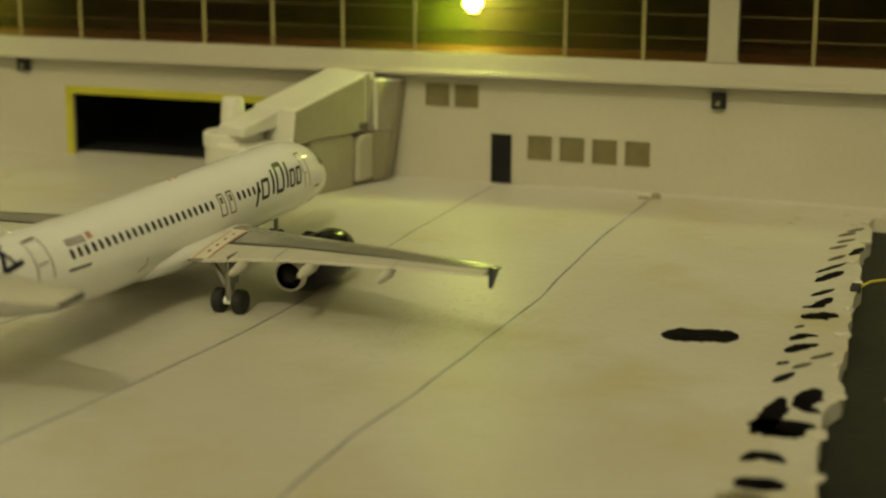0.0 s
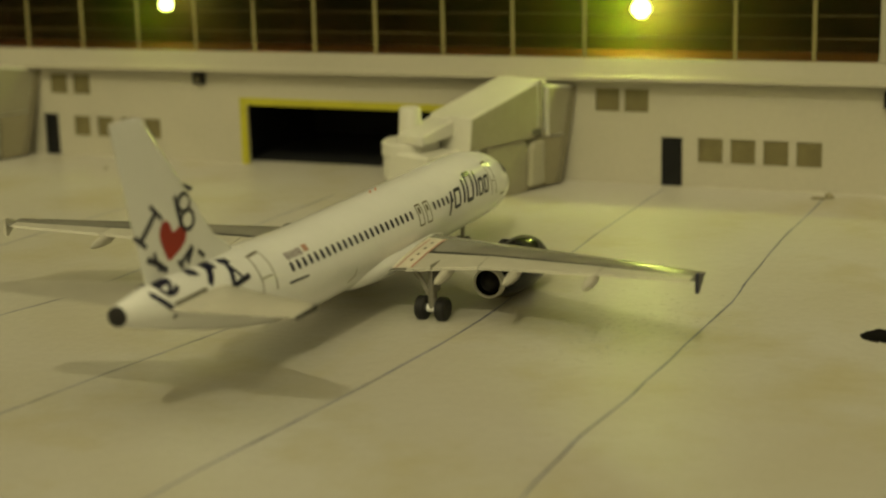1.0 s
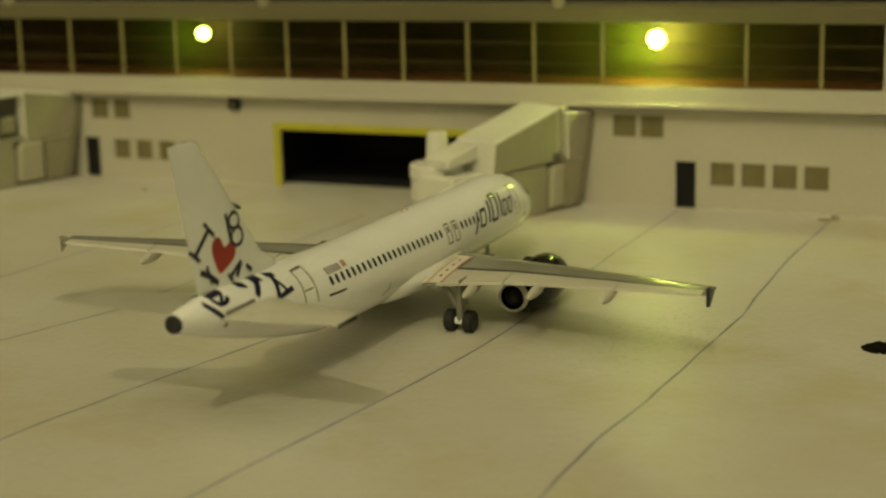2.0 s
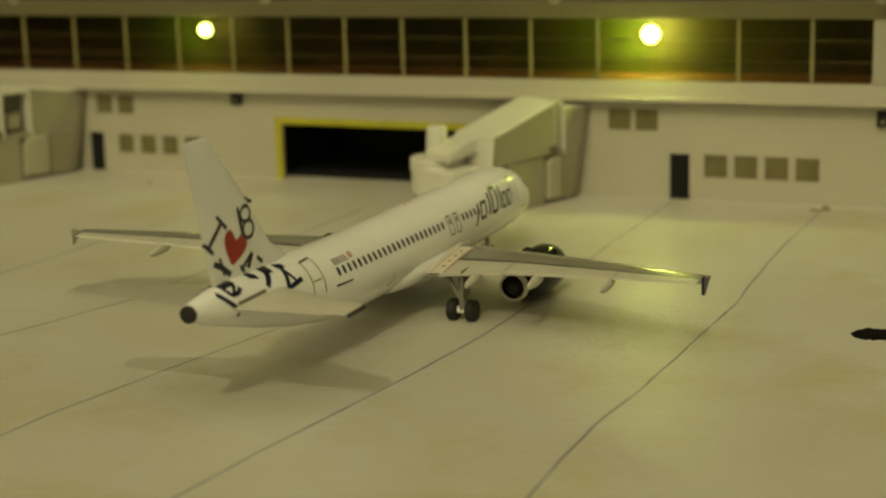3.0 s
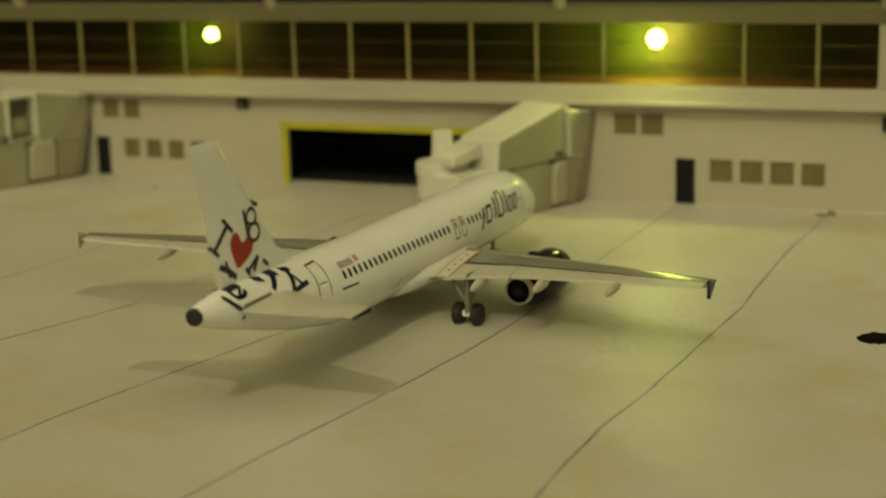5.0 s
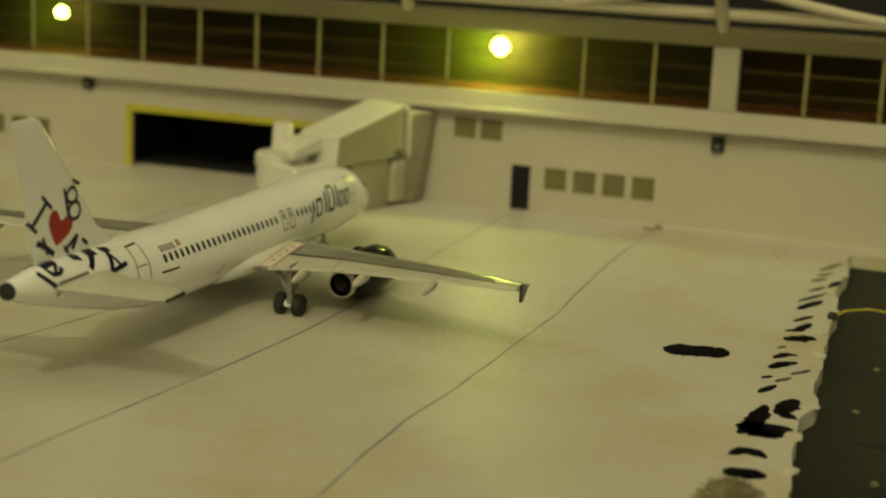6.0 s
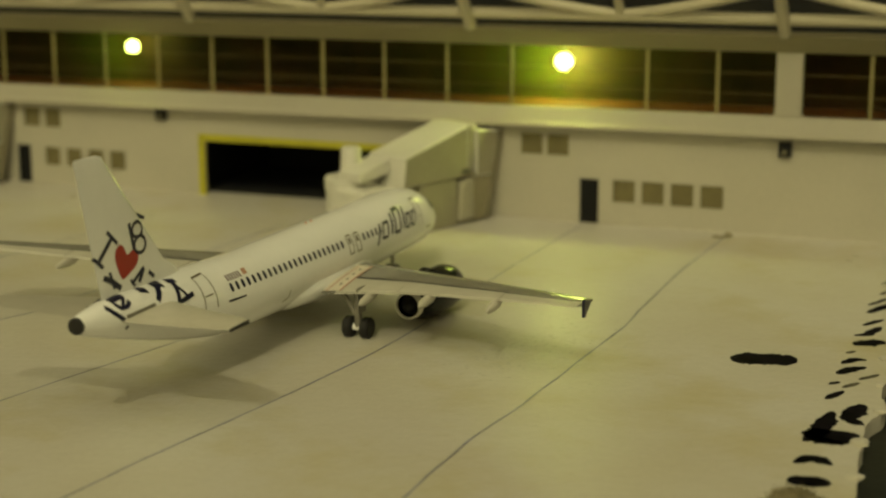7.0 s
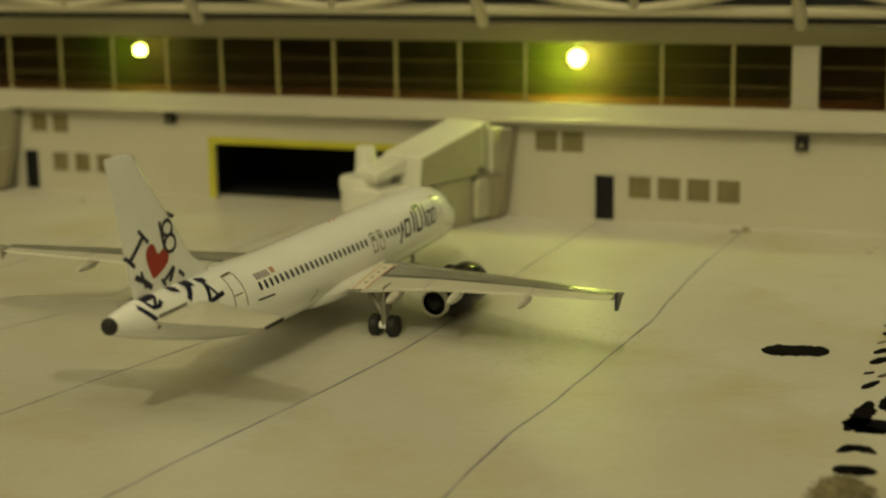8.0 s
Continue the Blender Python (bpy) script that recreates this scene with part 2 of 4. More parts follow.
# ---------------------------------------------------------------- room
def room():
    # Unseen shell: pale walls, ceiling, floor add fill; dull east wall cuts it.
    for name, b in (("wall_north", (-68, 130, 90, 96, -76, 285)), ("wall_south", (-68, 130, -336, -330, -76, 285)),
                    ("wall_east", (130, 136, -336, 96, -76, 285)), ("wall_west", (-74, -68, -336, 96, -76, 285))):
        dim = name == "wall_east"
        tagged(part(name, boxed(*b), DULL_WALL if dim else CEILING if name == "wall_west" else ROOM), "unseen olive-beige wall, toned dull to cut bounce from the right" if dim else "unseen pale room wall added to bounce fill light", "wall", kind="structure")
    tagged(part("ceiling", boxed(-74, 136, -336, 96, 285, 291), CEILING), "unseen pale room ceiling added to bounce fill light", "ceiling", kind="structure")
    tagged(part("floor", boxed(-74, 136, -336, 96, -82, -76), FLOORWOOD), "honey-brown wooden room floor under the table", "floor", kind="structure")
    tagged(part("backdrop", boxed(-66, 75, 26, 30, -0.2, 70, 0.5), DARKWOOD), "nearly black cupboard front behind the model terminal", "backdrop", kind="structure")


room()
base = thing("display_table", (0, 0, -0.22), "charcoal grey board table under the white card apron", "table")
part("tabletop", boxed(-60, 60, -70, 26, -2.5, 0.0, 0.15), TABLE, base)
for lx in (-56, 56):
    for ly in (-66, 22):
        part("leg", boxed(lx - 2.5, lx + 2.5, ly - 2.5, ly + 2.5, -75.78, -2.5, 0.3), DARKWOOD, base)


part("board_joint", boxed(3.6, 40.0, -9.42, -9.26, -0.01, 0.004), BLACK, base, "thin dark joint between the boards")


# ---------------------------------------------------------------- apron
def edge_x(y):
    """The torn right-hand edge of the card."""
    w = noise.noise(Vector((y * 0.8, 3.1, 0))) * 0.09 + noise.noise(Vector((y * 3.1, 8.2, 0))) * 0.05
    nick = 0.11 * math.exp(-((y + 8.85) / 0.3) ** 2) + 0.05 * math.exp(-((y + 5.7) / 0.4) ** 2) - 0.05 * math.exp(-((y + 10.3) / 0.5) ** 2)
    return 2.70 - 0.036 * y + w + nick


def apron():
    out = [(9.0, 0.35), (-30.0, 0.35), (-30.0, -32.0), (edge_x(-32.0), -32.0)]
    y = -31.8
    while y < -0.75:
        out.append((edge_x(y), y))
        y += 0.12
    x = edge_x(-0.7) + 0.05
    while x < 9.0:
        out.append((x, -0.66 + 0.06 * noise.noise(Vector((x * 2.0, 1.0, 5.0)))))
        x += 0.25
    out.append((9.0, -0.62))
    bm = prism(bmesh.new(), out, "z", -0.20, 0.0)
    return tagged(part("apron", bm, PAPER), "glossy off-white card apron with a torn edge and pen lines", "ground", kind="structure")


apron()


def ribbon(points, half, z, wob=0.0, seed=0.0, step=0.15, top=0.003):
    """A thin flat stroke of varying width along a polyline on the card."""
    bm = bmesh.new()
    pts = []
    for a, c in zip(points, points[1:]):
        a, c = Vector(a), Vector(c)
        n = max(1, int((c - a).length / step))
        pts += [a.lerp(c, k / n) for k in range(n)]
    pts.append(Vector(points[-1]))
    rows = []
    for i, p in enumerate(pts):
        d = (pts[min(i + 1, len(pts) - 1)] - pts[max(i - 1, 0)]).normalized()
        nrm = Vector((-d.y, d.x))
        j = noise.noise(Vector((p.x * 1.3 + seed, p.y * 1.3, 0))) * wob
        w = half * (0.8 + 0.5 * noise.noise(Vector((p.x * 4, p.y * 4 + seed, 2))))
        q = p + nrm * j
        rows.append([(q.x + nrm.x * w, q.y + nrm.y * w, z), (q.x - nrm.x * w, q.y - nrm.y * w, z),
                     (q.x - nrm.x * w, q.y - nrm.y * w, z + top), (q.x + nrm.x * w, q.y + nrm.y * w, z + top)])
    return loft(bm, rows)


LINES = [
    [(-0.48, -0.2), (-0.61, -3.2), (-0.60, -5.6), (-0.57, -6.4), (-0.67, -7.9), (-0.79, -10.05), (-0.94, -11.5), (-0.96, -12.6), (-0.93, -14.5), (-0.95, -22.0)],
    [(-2.97, -0.3), (-3.10, -3.5), (-3.16, -8.0), (-3.26, -9.05), (-3.51, -10.9), (-3.70, -12.0), (-3.90, -13.2), (-4.09, -14.6), (-4.9, -21.0)],
    [(-5.60, -4.0), (-5.77, -8.94), (-6.27, -11.06), (-6.66, -12.9), (-6.80, -14.0), (-7.3, -20.0)],
    [(-7.8, -2.0), (-8.42, -8.46), (-9.13, -10.54), (-9.9, -17.0)],
    [(-10.3, -2.0), (-10.82, -5.58), (-11.11, -7.81), (-11.8, -14.0)],
]
for i, line in enumerate(LINES):
    half = 0.0155 if i in (0, 1) else 0.014
    tagged(part("pen_line", ribbon(line, half, -0.001, 0.012, i * 7.0), PEN), "blue-grey hand-drawn ballpoint line on the white card", "pen line", "lines on the apron")


# ---------------------------------------------------------------- terminal
X0, X1 = -30.0, 9.0
SILL, HEAD = 1.99, 3.03
GATE = (-10.33, -6.15, 0.0, 1.03)
DOORS = [(-3.075, -2.74, 0.0, 0.768), (-14.45, -14.15, 0.0, 0.735)]
LOWER = [(-2.49 + 0.505 * i, -2.105 + 0.505 * i, 0.395, 0.775) for i in range(4)] + [(-13.82 + 0.48 * i, -13.49 + 0.48 * i, 0.365, 0.715) for i in range(4)]
UPPER = [(-4.14 + 0.468 * i, -3.75 + 0.468 * i, 1.146, 1.507) for i in range(2)] + [(-14.26 + 0.47 * i, -13.91 + 0.47 * i, 1.11, 1.465) for i in range(2)]
PILLAR = (0.21, 0.64)

terminal = thing("model_terminal", (0, 0, 0), "white card model airport terminal with a lit glazed upper storey", "terminal building")
part("wall", pierced(bmesh.new(), X0, X1, 0.0, 1.72, 0.0, 0.06, [GATE, *DOORS, *LOWER, *UPPER]), CARD, terminal, "matt white card wall")
for d in DOORS:
    door = part("door", boxed(d[0], d[1], 0.015, 0.055, 0.0, d[3]), DOOR, terminal, "dark slate door print")
    fr = bmesh.new()
    box(fr, d[0] - 0.02, d[0], -0.012, 0.0, 0.0, d[3] + 0.02)
    box(fr, d[1], d[1] + 0.02, -0.012, 0.0, 0.0, d[3] + 0.02)
    part("door_frame", fr, CARD, door)
for w in (*LOWER, *UPPER):
    win = part("window", pierced(bmesh.new(), w[0] - 0.02, w[1] + 0.02, w[2] - 0.02, w[3] + 0.02, -0.012, 0.0, [w]), CARD, terminal)
    part("pane", boxed(w[0], w[1], 0.015, 0.055, w[2], w[3]), PANE, win, "taupe printed window pane")

# yellow gate surround and the dark hall behind it
part("gate_frame", prism(bmesh.new(), [(GATE[0] - 0.13, 0), (GATE[0], 0), (GATE[0], GATE[3]), (GATE[1], GATE[3]), (GATE[1], 0), (GATE[1] + 0.13, 0), (GATE[1] + 0.13, GATE[3] + 0.12), (GATE[0] - 0.13, GATE[3] + 0.12)], "y", -0.03, 0.0), YELLOW, terminal, "yellow painted gate surround")
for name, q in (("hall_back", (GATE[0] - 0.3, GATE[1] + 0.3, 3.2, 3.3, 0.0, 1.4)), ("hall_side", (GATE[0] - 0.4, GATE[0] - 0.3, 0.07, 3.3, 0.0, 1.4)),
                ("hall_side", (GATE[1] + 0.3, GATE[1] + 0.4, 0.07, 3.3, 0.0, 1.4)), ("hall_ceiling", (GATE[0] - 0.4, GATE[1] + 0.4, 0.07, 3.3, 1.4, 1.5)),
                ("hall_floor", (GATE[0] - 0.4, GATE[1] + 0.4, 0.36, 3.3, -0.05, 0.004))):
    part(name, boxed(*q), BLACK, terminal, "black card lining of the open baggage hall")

part("ledge", prism(bmesh.new(), [(1.3, 1.665), (1.3, SILL), (0.0, SILL), (-0.19, 1.77), (-0.27, 1.71), (-0.27, 1.665)], "x", X0, X1, 0.012), LEDGE, terminal, "smooth white projecting ledge")
part("fascia", prism(bmesh.new(), [(-0.03, 3.03), (-0.30, 3.325), (0.12, 3.36), (0.25, 3.03)], "x", X0, X1, 0.012), FASCIA, terminal, "buff card fascia leaning outward above the glazing")
part("pillar", boxed(PILLAR[0], PILLAR[1], -0.02, 0.12, SILL, HEAD, 0.01), LEDGE, terminal, "white pillar between the glazed bands")
for x, d in ((PILLAR[0], -1), (PILLAR[1], 1)):
    part("corner_fillet", prism(bmesh.new(), [(x, SILL), (x + d * 0.06, SILL), (x + d * 0.02, SILL + 0.02), (x, SILL + 0.07)], "y", -0.01, 0.03), LEDGE, terminal)
part("roof", boxed(X0, X1, 0.1, 1.5, 3.06, 3.2), BLACK, terminal, "black card roof")
part("backing", boxed(X0, X1, 1.02, 1.1, SILL, 3.06), BACK, terminal, "dark brown backing of the upper hall")
part("upper_floor", boxed(X0, X1, 0.055, 1.02, SILL - 0.004, SILL + 0.012), REDFLOOR, terminal, "oxblood card floor of the upper hall")
part("end_wall", boxed(X0, X0 + 0.2, 0.13, 1.02, SILL + 0.012, 3.06), CARD, terminal)
part("end_wall", boxed(X1 - 0.2, X1, 0.13, 1.02, SILL + 0.012, 3.06), CARD, terminal)

MULLIONS = [-0.75 - 1.19 * k for k in range(7) if k != 2] + [-9.0 - 1.13 * k for k in range(10)]
RIGHT_MULLIONS = [1.73, 2.92, 4.11, 5.3, 6.5]
stops = sorted([*MULLIONS, PILLAR[0], PILLAR[1], *RIGHT_MULLIONS, -20.5])
for a, c in zip(stops, stops[1:]):
    if a == PILLAR[0]:
        continue
    part("glass_pane", boxed(a + 0.03 * (a != PILLAR[1]), c - 0.03 * (c != PILLAR[0]), 0.035, 0.05, SILL, HEAD), GLASS, terminal, "clear acetate pane with the lamps' green bloom mixed in", shadow=False)
for x in (*MULLIONS, *RIGHT_MULLIONS):
    part("mullion", boxed(x - 0.030, x + 0.030, 0.0, 0.014, SILL, 3.035, 0.004), MULLION, terminal, "narrow cream mullion")
for z in (2.33, 2.67):
    for a, c in ((-20.5, PILLAR[0]), (PILLAR[1], 7.0)):
        part("glazing_bar", boxed(a, c, 0.052, 0.075, z - 0.009, z + 0.009), BAR, terminal, "thin dull horizontal glazing bar")

# raking roof truss over the fascia
def rake(z):
    return -0.20 - (z - 3.36) * 0.9


truss = part("roof_truss", tube(bmesh.new(), [(X0, rake(3.60), 3.60), (X1, rake(3.60), 3.60)], 0.10, 14), TUBE, terminal, "cream plastic tube truss leaning outward", smooth=True)
POSTS = [-21.05, -15.7, -10.37, -4.96, 0.375, 5.72]
for x in POSTS:
    part("post", tube(bmesh.new(), [(x, rake(3.36) - 0.10, 3.36), (x, rake(4.40) - 0.10, 4.40)], 0.105, 14), TUBE, truss, smooth=True)
for a, c in zip(POSTS, POSTS[1:]):
    arch = []
    for k in range(33):
        u = -1 + 2 * k / 32
        z = 3.63 + 0.52 * abs(u) ** 1.35
        arch.append(((a + c) / 2 + u * (c - a) / 2, rake(z), z))
    part("arch_tube", tube(bmesh.new(), arch, 0.085, 12), TUBE, truss, smooth=True)
    part("king_strut", tube(bmesh.new(), [((a + c) / 2, rake(3.63), 3.63), ((a + c) / 2, rake(4.4), 4.40)], 0.075, 12), TUBE, truss, smooth=True)


# the hand-built upper storey sags a little towards its far end
SAG = Matrix(((1, 0, 0, 0), (0, 1, 0, 0), (0.0065, 0, 1, 0.00013), (0, 0, 0, 1)))
UPPER_PARTS = {"ledge", "fascia", "pillar", "corner_fillet", "roof", "backing", "upper_floor", "end_wall", "glass_pane", "mullion", "glazing_bar", "roof_truss", "post", "arch_tube", "king_strut"}
for ob in terminal.children_recursive:
    if ob.name.split(".")[0] in UPPER_PARTS:
        ob.data.transform(SAG)


# bright lamps hanging in the upper hall
def led_lamp(x, r, z):
    ob = thing("led_lamp", (x, 0.55, z), "glowing yellow-green dome lamp hung in the upper hall", "lamp", "lamps in the upper hall")
    prof = [(r * math.sin(a), r * math.cos(a) + 0.001) for a in (-math.pi / 2 + math.pi * k / 14 for k in range(15))]
    part("bulb", lathe(bmesh.new(), prof, (0, 0, 0), "z", 24), LED if r > 0.15 else LED_DIM, ob, "lit yellow-green bulb", smooth=True)
    part("collar", lathe(bmesh.new(), [(r - 0.006, 0.05), (r + 0.03, 0.05)], (0, 0, 0), "z", 24), LEDGE, ob)
    part("lead", tube(bmesh.new(), [(0.0, 0.0, r + 0.02), (0.0, 0.0, 0.40)], 0.02, 8), RAIL, ob)


for x, r, z in ((-20.7, 0.12, 2.61), (-12.12, 0.118, 2.652), (-3.555, 0.152, 2.695), (5.0, 0.12, 2.70)):
    led_lamp(x, r, z)


# uneven glue along the foot of the wall
def glue_bead(x0, x1, seed):
    bm, rows, x = bmesh.new(), [], x0
    while x <= x1:
        h = 0.02 + 0.02 * noise.noise(Vector((x * 2.3, seed, 0)))
        d = 0.035 + 0.035 * noise.noise(Vector((x * 1.7, 4.0, seed)))
        rows.append([(x, 0.01, -0.002), (x, -d, -0.002), (x, -d * 0.8, h * 0.5), (x, -d * 0.4, h), (x, 0.01, h)])
        x += 0.12
    part("glue_bead", loft(bm, rows), CARD, terminal, "uneven white glue bead at the wall foot", smooth=True)


for x0, x1, s in ((-13.9, -10.5, 1.0), (-3.6, -3.2, 2.0), (-2.6, 8.5, 3.0)):
    glue_bead(x0, x1, s)


# small black sign boxes under the ledge
def wall_sign(x, z):
    ob = thing("wall_sign", (x, 0, z), "small black sign box with a pale symbol on the white wall", "sign", "signs under the ledge")
    part("box", boxed(-0.105, 0.105, -0.10, 0.0, -0.12, 0.12, 0.012), BLACK, ob)
    mark = bmesh.new()
    box(mark, -0.028, 0.022, -0.106, -0.098, -0.075, 0.0)
    box(mark, -0.045, -0.005, -0.106, -0.098, -0.078, -0.045)
    part("symbol", mark, FASCIA, ob, "pale plain mark")


for x, z in ((-11.21, 1.49), (0.41, 1.465), (-22.9, 1.485)):
    wall_sign(x, z)


# ---------------------------------------------------------------- passenger bridges
def jet_bridge(x, c, j, foot, pier, support):
    """Runs out from the facade: u along it, v to its right-hand side; c ends the corridor, j starts the tunnel."""
    ob = thing("jet_bridge", (x, -0.07, 0), "pale grey plastic model passenger bridge with a round cab", "jet bridge", "passenger bridges", rz=0)
    turn = Matrix(((-0.40, 0.916, 0), (-0.916, -0.40, 0), (0, 0, 1))).to_4x4()
    k = j - 0.74

    def put(name, bm, mat, parent=ob, label="", smooth=False):
        bmesh.ops.transform(bm, matrix=turn, verts=bm.verts)
        return part(name, bm, mat, parent, label, smooth=smooth)

    # corridor block against the wall, its foot and the open joint towards the tunnel
    top = 1.60 + 0.12 * (c > 1)
    put("corridor", prism(bmesh.new(), [(0.16, 0.78), (c, 0.80), (c, top), (-0.06, 1.55)], "y", -1.05, 0.0, 0.03), BRIDGE, label="pale grey corridor block at the facade")
    # thin sheets turn the right-hand sides darker than the pale body
    put("side_tone", prism(bmesh.new(), [(0.24, 0.82), (c - 0.02, 0.82), (c - 0.02, top - 0.02), (0.06, 1.53)], "y", -0.01, 0.008, 0.004), SIDE, label="olive-grey corridor side")
    put("gasket", prism(bmesh.new(), [(0.30, 0.04), (0.42, 0.04), (0.05, 1.53), (-0.10, 1.53)], "y", -0.01, 0.012), GAP, label="dark gap between corridor and facade")
    put("foot", prism(bmesh.new(), [(0.36, 0.03), (foot, 0.03), (foot, 0.785), (0.16, 0.775)], "y", -0.95, -0.012, 0.015), TAUPE, label="taupe foot of the corridor")
    put("pier", prism(bmesh.new(), [(foot + 0.02, 0.06), (pier, 0.06), (pier - 0.03, 0.66), (pier - 0.12, 0.79), (foot + 0.02, 0.80)], "y", -0.80, 0.03, 0.06), PIER, label="pale rounded block under the joint")
    put("plinth", boxed(0.38, pier, -0.75, -0.10, 0.0, 0.07), TAUPE, label="taupe plinth under the foot")
    joint = put("joint", boxed(c - 0.03, j + 0.03, -0.85, -0.28, 0.86, 1.64), BRIDGE_DARK, label="dark open joint")
    put("joint_roof", boxed(c + 0.004, j - 0.004, -0.88, -0.02, 1.64, 1.70, 0.01), BRIDGE, joint)
    put("joint_sill", boxed(c + 0.004, j - 0.004, -0.86, -0.03, 0.80, 0.90, 0.01), SIDE, joint)
    put("joint_box", boxed((c + j) / 2 - 0.3 * (j - c), (c + j) / 2 + 0.25 * (j - c), -0.29, -0.14, 0.96, 1.26, 0.02), SIDE, joint)
    # sloping tunnel
    tunnel = put("tunnel", prism(bmesh.new(), [(j, 0.86), (k + 2.36, 0.80), (k + 2.30, 1.32), (j, 1.72)], "y", -0.88, 0.0, 0.03), BRIDGE, label="sloping outer tunnel section")
    put("tunnel_rib", prism(bmesh.new(), [(j - 0.01, 0.84), (j + 0.06, 0.84), (j + 0.06, 1.70), (j - 0.01, 1.71)], "y", -0.90, 0.02, 0.01), SIDE if c < 1 else BRIDGE, tunnel)
    put("inner_tunnel", prism(bmesh.new(), [(k + 2.2, 1.04), (k + 3.0, 0.94), (k + 3.0, 1.10), (k + 2.2, 1.31)], "y", -0.88, -0.34, 0.03), BRIDGE, label="narrower inner tunnel section")
    put("side_tone", prism(bmesh.new(), [(j + 0.09, 0.84), (k + 2.33, 0.83), (k + 2.275, 1.29), (j + 0.09, 1.67)], "y", -0.01, 0.012, 0.004), SIDE, tunnel, "olive-grey tunnel side")
    put("bracket", boxed(j + 0.04, j + 0.22, 0.0, 0.035, 0.88, 0.97, 0.01), BRIDGE_DARK, label="small dark bracket")
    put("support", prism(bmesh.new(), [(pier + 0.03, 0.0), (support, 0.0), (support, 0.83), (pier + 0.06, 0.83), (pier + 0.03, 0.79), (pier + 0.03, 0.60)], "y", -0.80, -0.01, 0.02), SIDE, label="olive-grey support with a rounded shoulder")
    cab = put("cab", boxed(k + 2.35, k + 3.10, -1.0, -0.15, 0.36, 0.84, 0.05), BRIDGE, label="flat-topped cab by the aircraft door")
    put("lower_drum", lathe(bmesh.new(), [(0.38, 0.40), (0.40, 0.43), (0.70, 0.43), (0.72, 0.41)], (k + 2.66, -0.93, 0), "z", 40), BRIDGE, cab, smooth=True)
    put("upper_drum", lathe(bmesh.new(), [(0.73, 0.42), (0.75, 0.45), (0.93, 0.45), (0.96, 0.42)], (k + 2.66, -0.93, 0), "z", 40), BRIDGE, cab, smooth=True)
    put("vent_pipe", lathe(bmesh.new(), [(0.95, 0.19), (1.42, 0.165), (1.46, 0.14)], (k + 2.66, -0.93, 0), "z", 28), BRIDGE, cab, "round vent pipe on the cab", smooth=True)
    put("column", tube(bmesh.new(), [(k + 2.8, -0.85, 0.0), (k + 2.8, -0.85, 0.40)], 0.12, 16), BRIDGE, cab, smooth=True)
    return ob


jet_bridge(-4.5, 0.58, 0.74, 0.64, 1.04, 1.95)
jet_bridge(-14.5, 1.18, 1.75, 0.80, 1.40, 2.70)


# ---------------------------------------------------------------- marks and litter on the card
random.seed(11)


def marker(points, half, seed, n=22, z=-0.001, top=0.005, blunt=2.6):
    """A hand-drawn felt-pen stroke: fat in the middle, blunt at its ends, with an uneven rim."""
    pts = [Vector(p) for p in points]
    legs = [(c - a).length for a, c in zip(pts, pts[1:])]
    total, left, right = sum(legs), [], []
    for k in range(n + 1):
        u, d = k / n, k / n * total
        for a, c, leg in zip(pts, pts[1:], legs):
            if d <= leg + 1e-6:
                p, way = a.lerp(c, min(1.0, d / leg)), (c - a).normalized()
                break
            d -= leg
        w = half * (0.25 + 0.75 * (1 - abs(2 * u - 1) ** blunt)) * (1 + 0.4 * noise.noise(Vector((u * 5, seed, 0))) + 0.3 * noise.noise(Vector((u * 19, seed, 3))))
        w2 = half * (0.25 + 0.75 * (1 - abs(2 * u - 1) ** blunt)) * (1 + 0.4 * noise.noise(Vector((u * 5, seed, 9))) + 0.3 * noise.noise(Vector((u * 19, seed, 6))))
        side = Vector((-way.y, way.x))
        left.append(p + side * w)
        right.append(p - side * w2)
    return prism(bmesh.new(), [tuple(p) for p in left + right[::-1]], "z", z, z + top)


tagged(part("ink_patch", marker([(1.07, -7.44), (1.46, -7.27), (1.86, -7.24)], 0.235, 2.0, 40, top=0.012, blunt=5.0), INK), "glossy black oval ink patch on the white apron", "ink patch")
STROKES = [([(2.65, -3.03), (2.77, -2.53)], 0.045),
           ([(2.33, -4.09), (2.63, -3.47)], 0.032),
           ([(2.38, -4.54), (2.64, -3.89)], 0.053),
           ([(2.4, -5.23), (2.62, -4.82)], 0.037),
           ([(2.36, -5.77), (2.51, -5.68), (2.63, -5.23)], 0.054),
           ([(2.41, -6.22), (2.76, -5.93)], 0.113),
           ([(2.39, -7.14), (2.52, -6.9), (2.66, -6.9)], 0.051),
           ([(2.41, -7.61), (2.54, -7.34), (2.69, -7.2)], 0.068),
           ([(2.37, -8.07), (2.48, -7.93)], 0.032),
           ([(2.42, -8.67), (2.57, -8.28)], 0.041),
           ([(2.73, -9.39), (2.79, -9.13), (2.84, -8.73)], 0.095),
           ([(2.78, -9.46), (2.9, -9.33)], 0.095),
           ([(2.44, -10.25), (2.53, -9.87), (2.57, -9.11)], 0.095),
           ([(2.48, -10.16), (2.66, -9.96), (2.88, -10.17)], 0.22),
           ([(2.44, -10.96), (2.59, -10.73), (2.82, -10.9)], 0.073),
           ([(2.5, -11.58), (2.66, -11.41), (2.88, -11.51)], 0.124)]
FADED = [([(2.41, -3.42), (2.59, -3.02)], 0.045),
           ([(2.38, -6.66), (2.47, -6.51)], 0.032),
           ([(2.54, -8.15), (2.7, -7.89)], 0.044)]
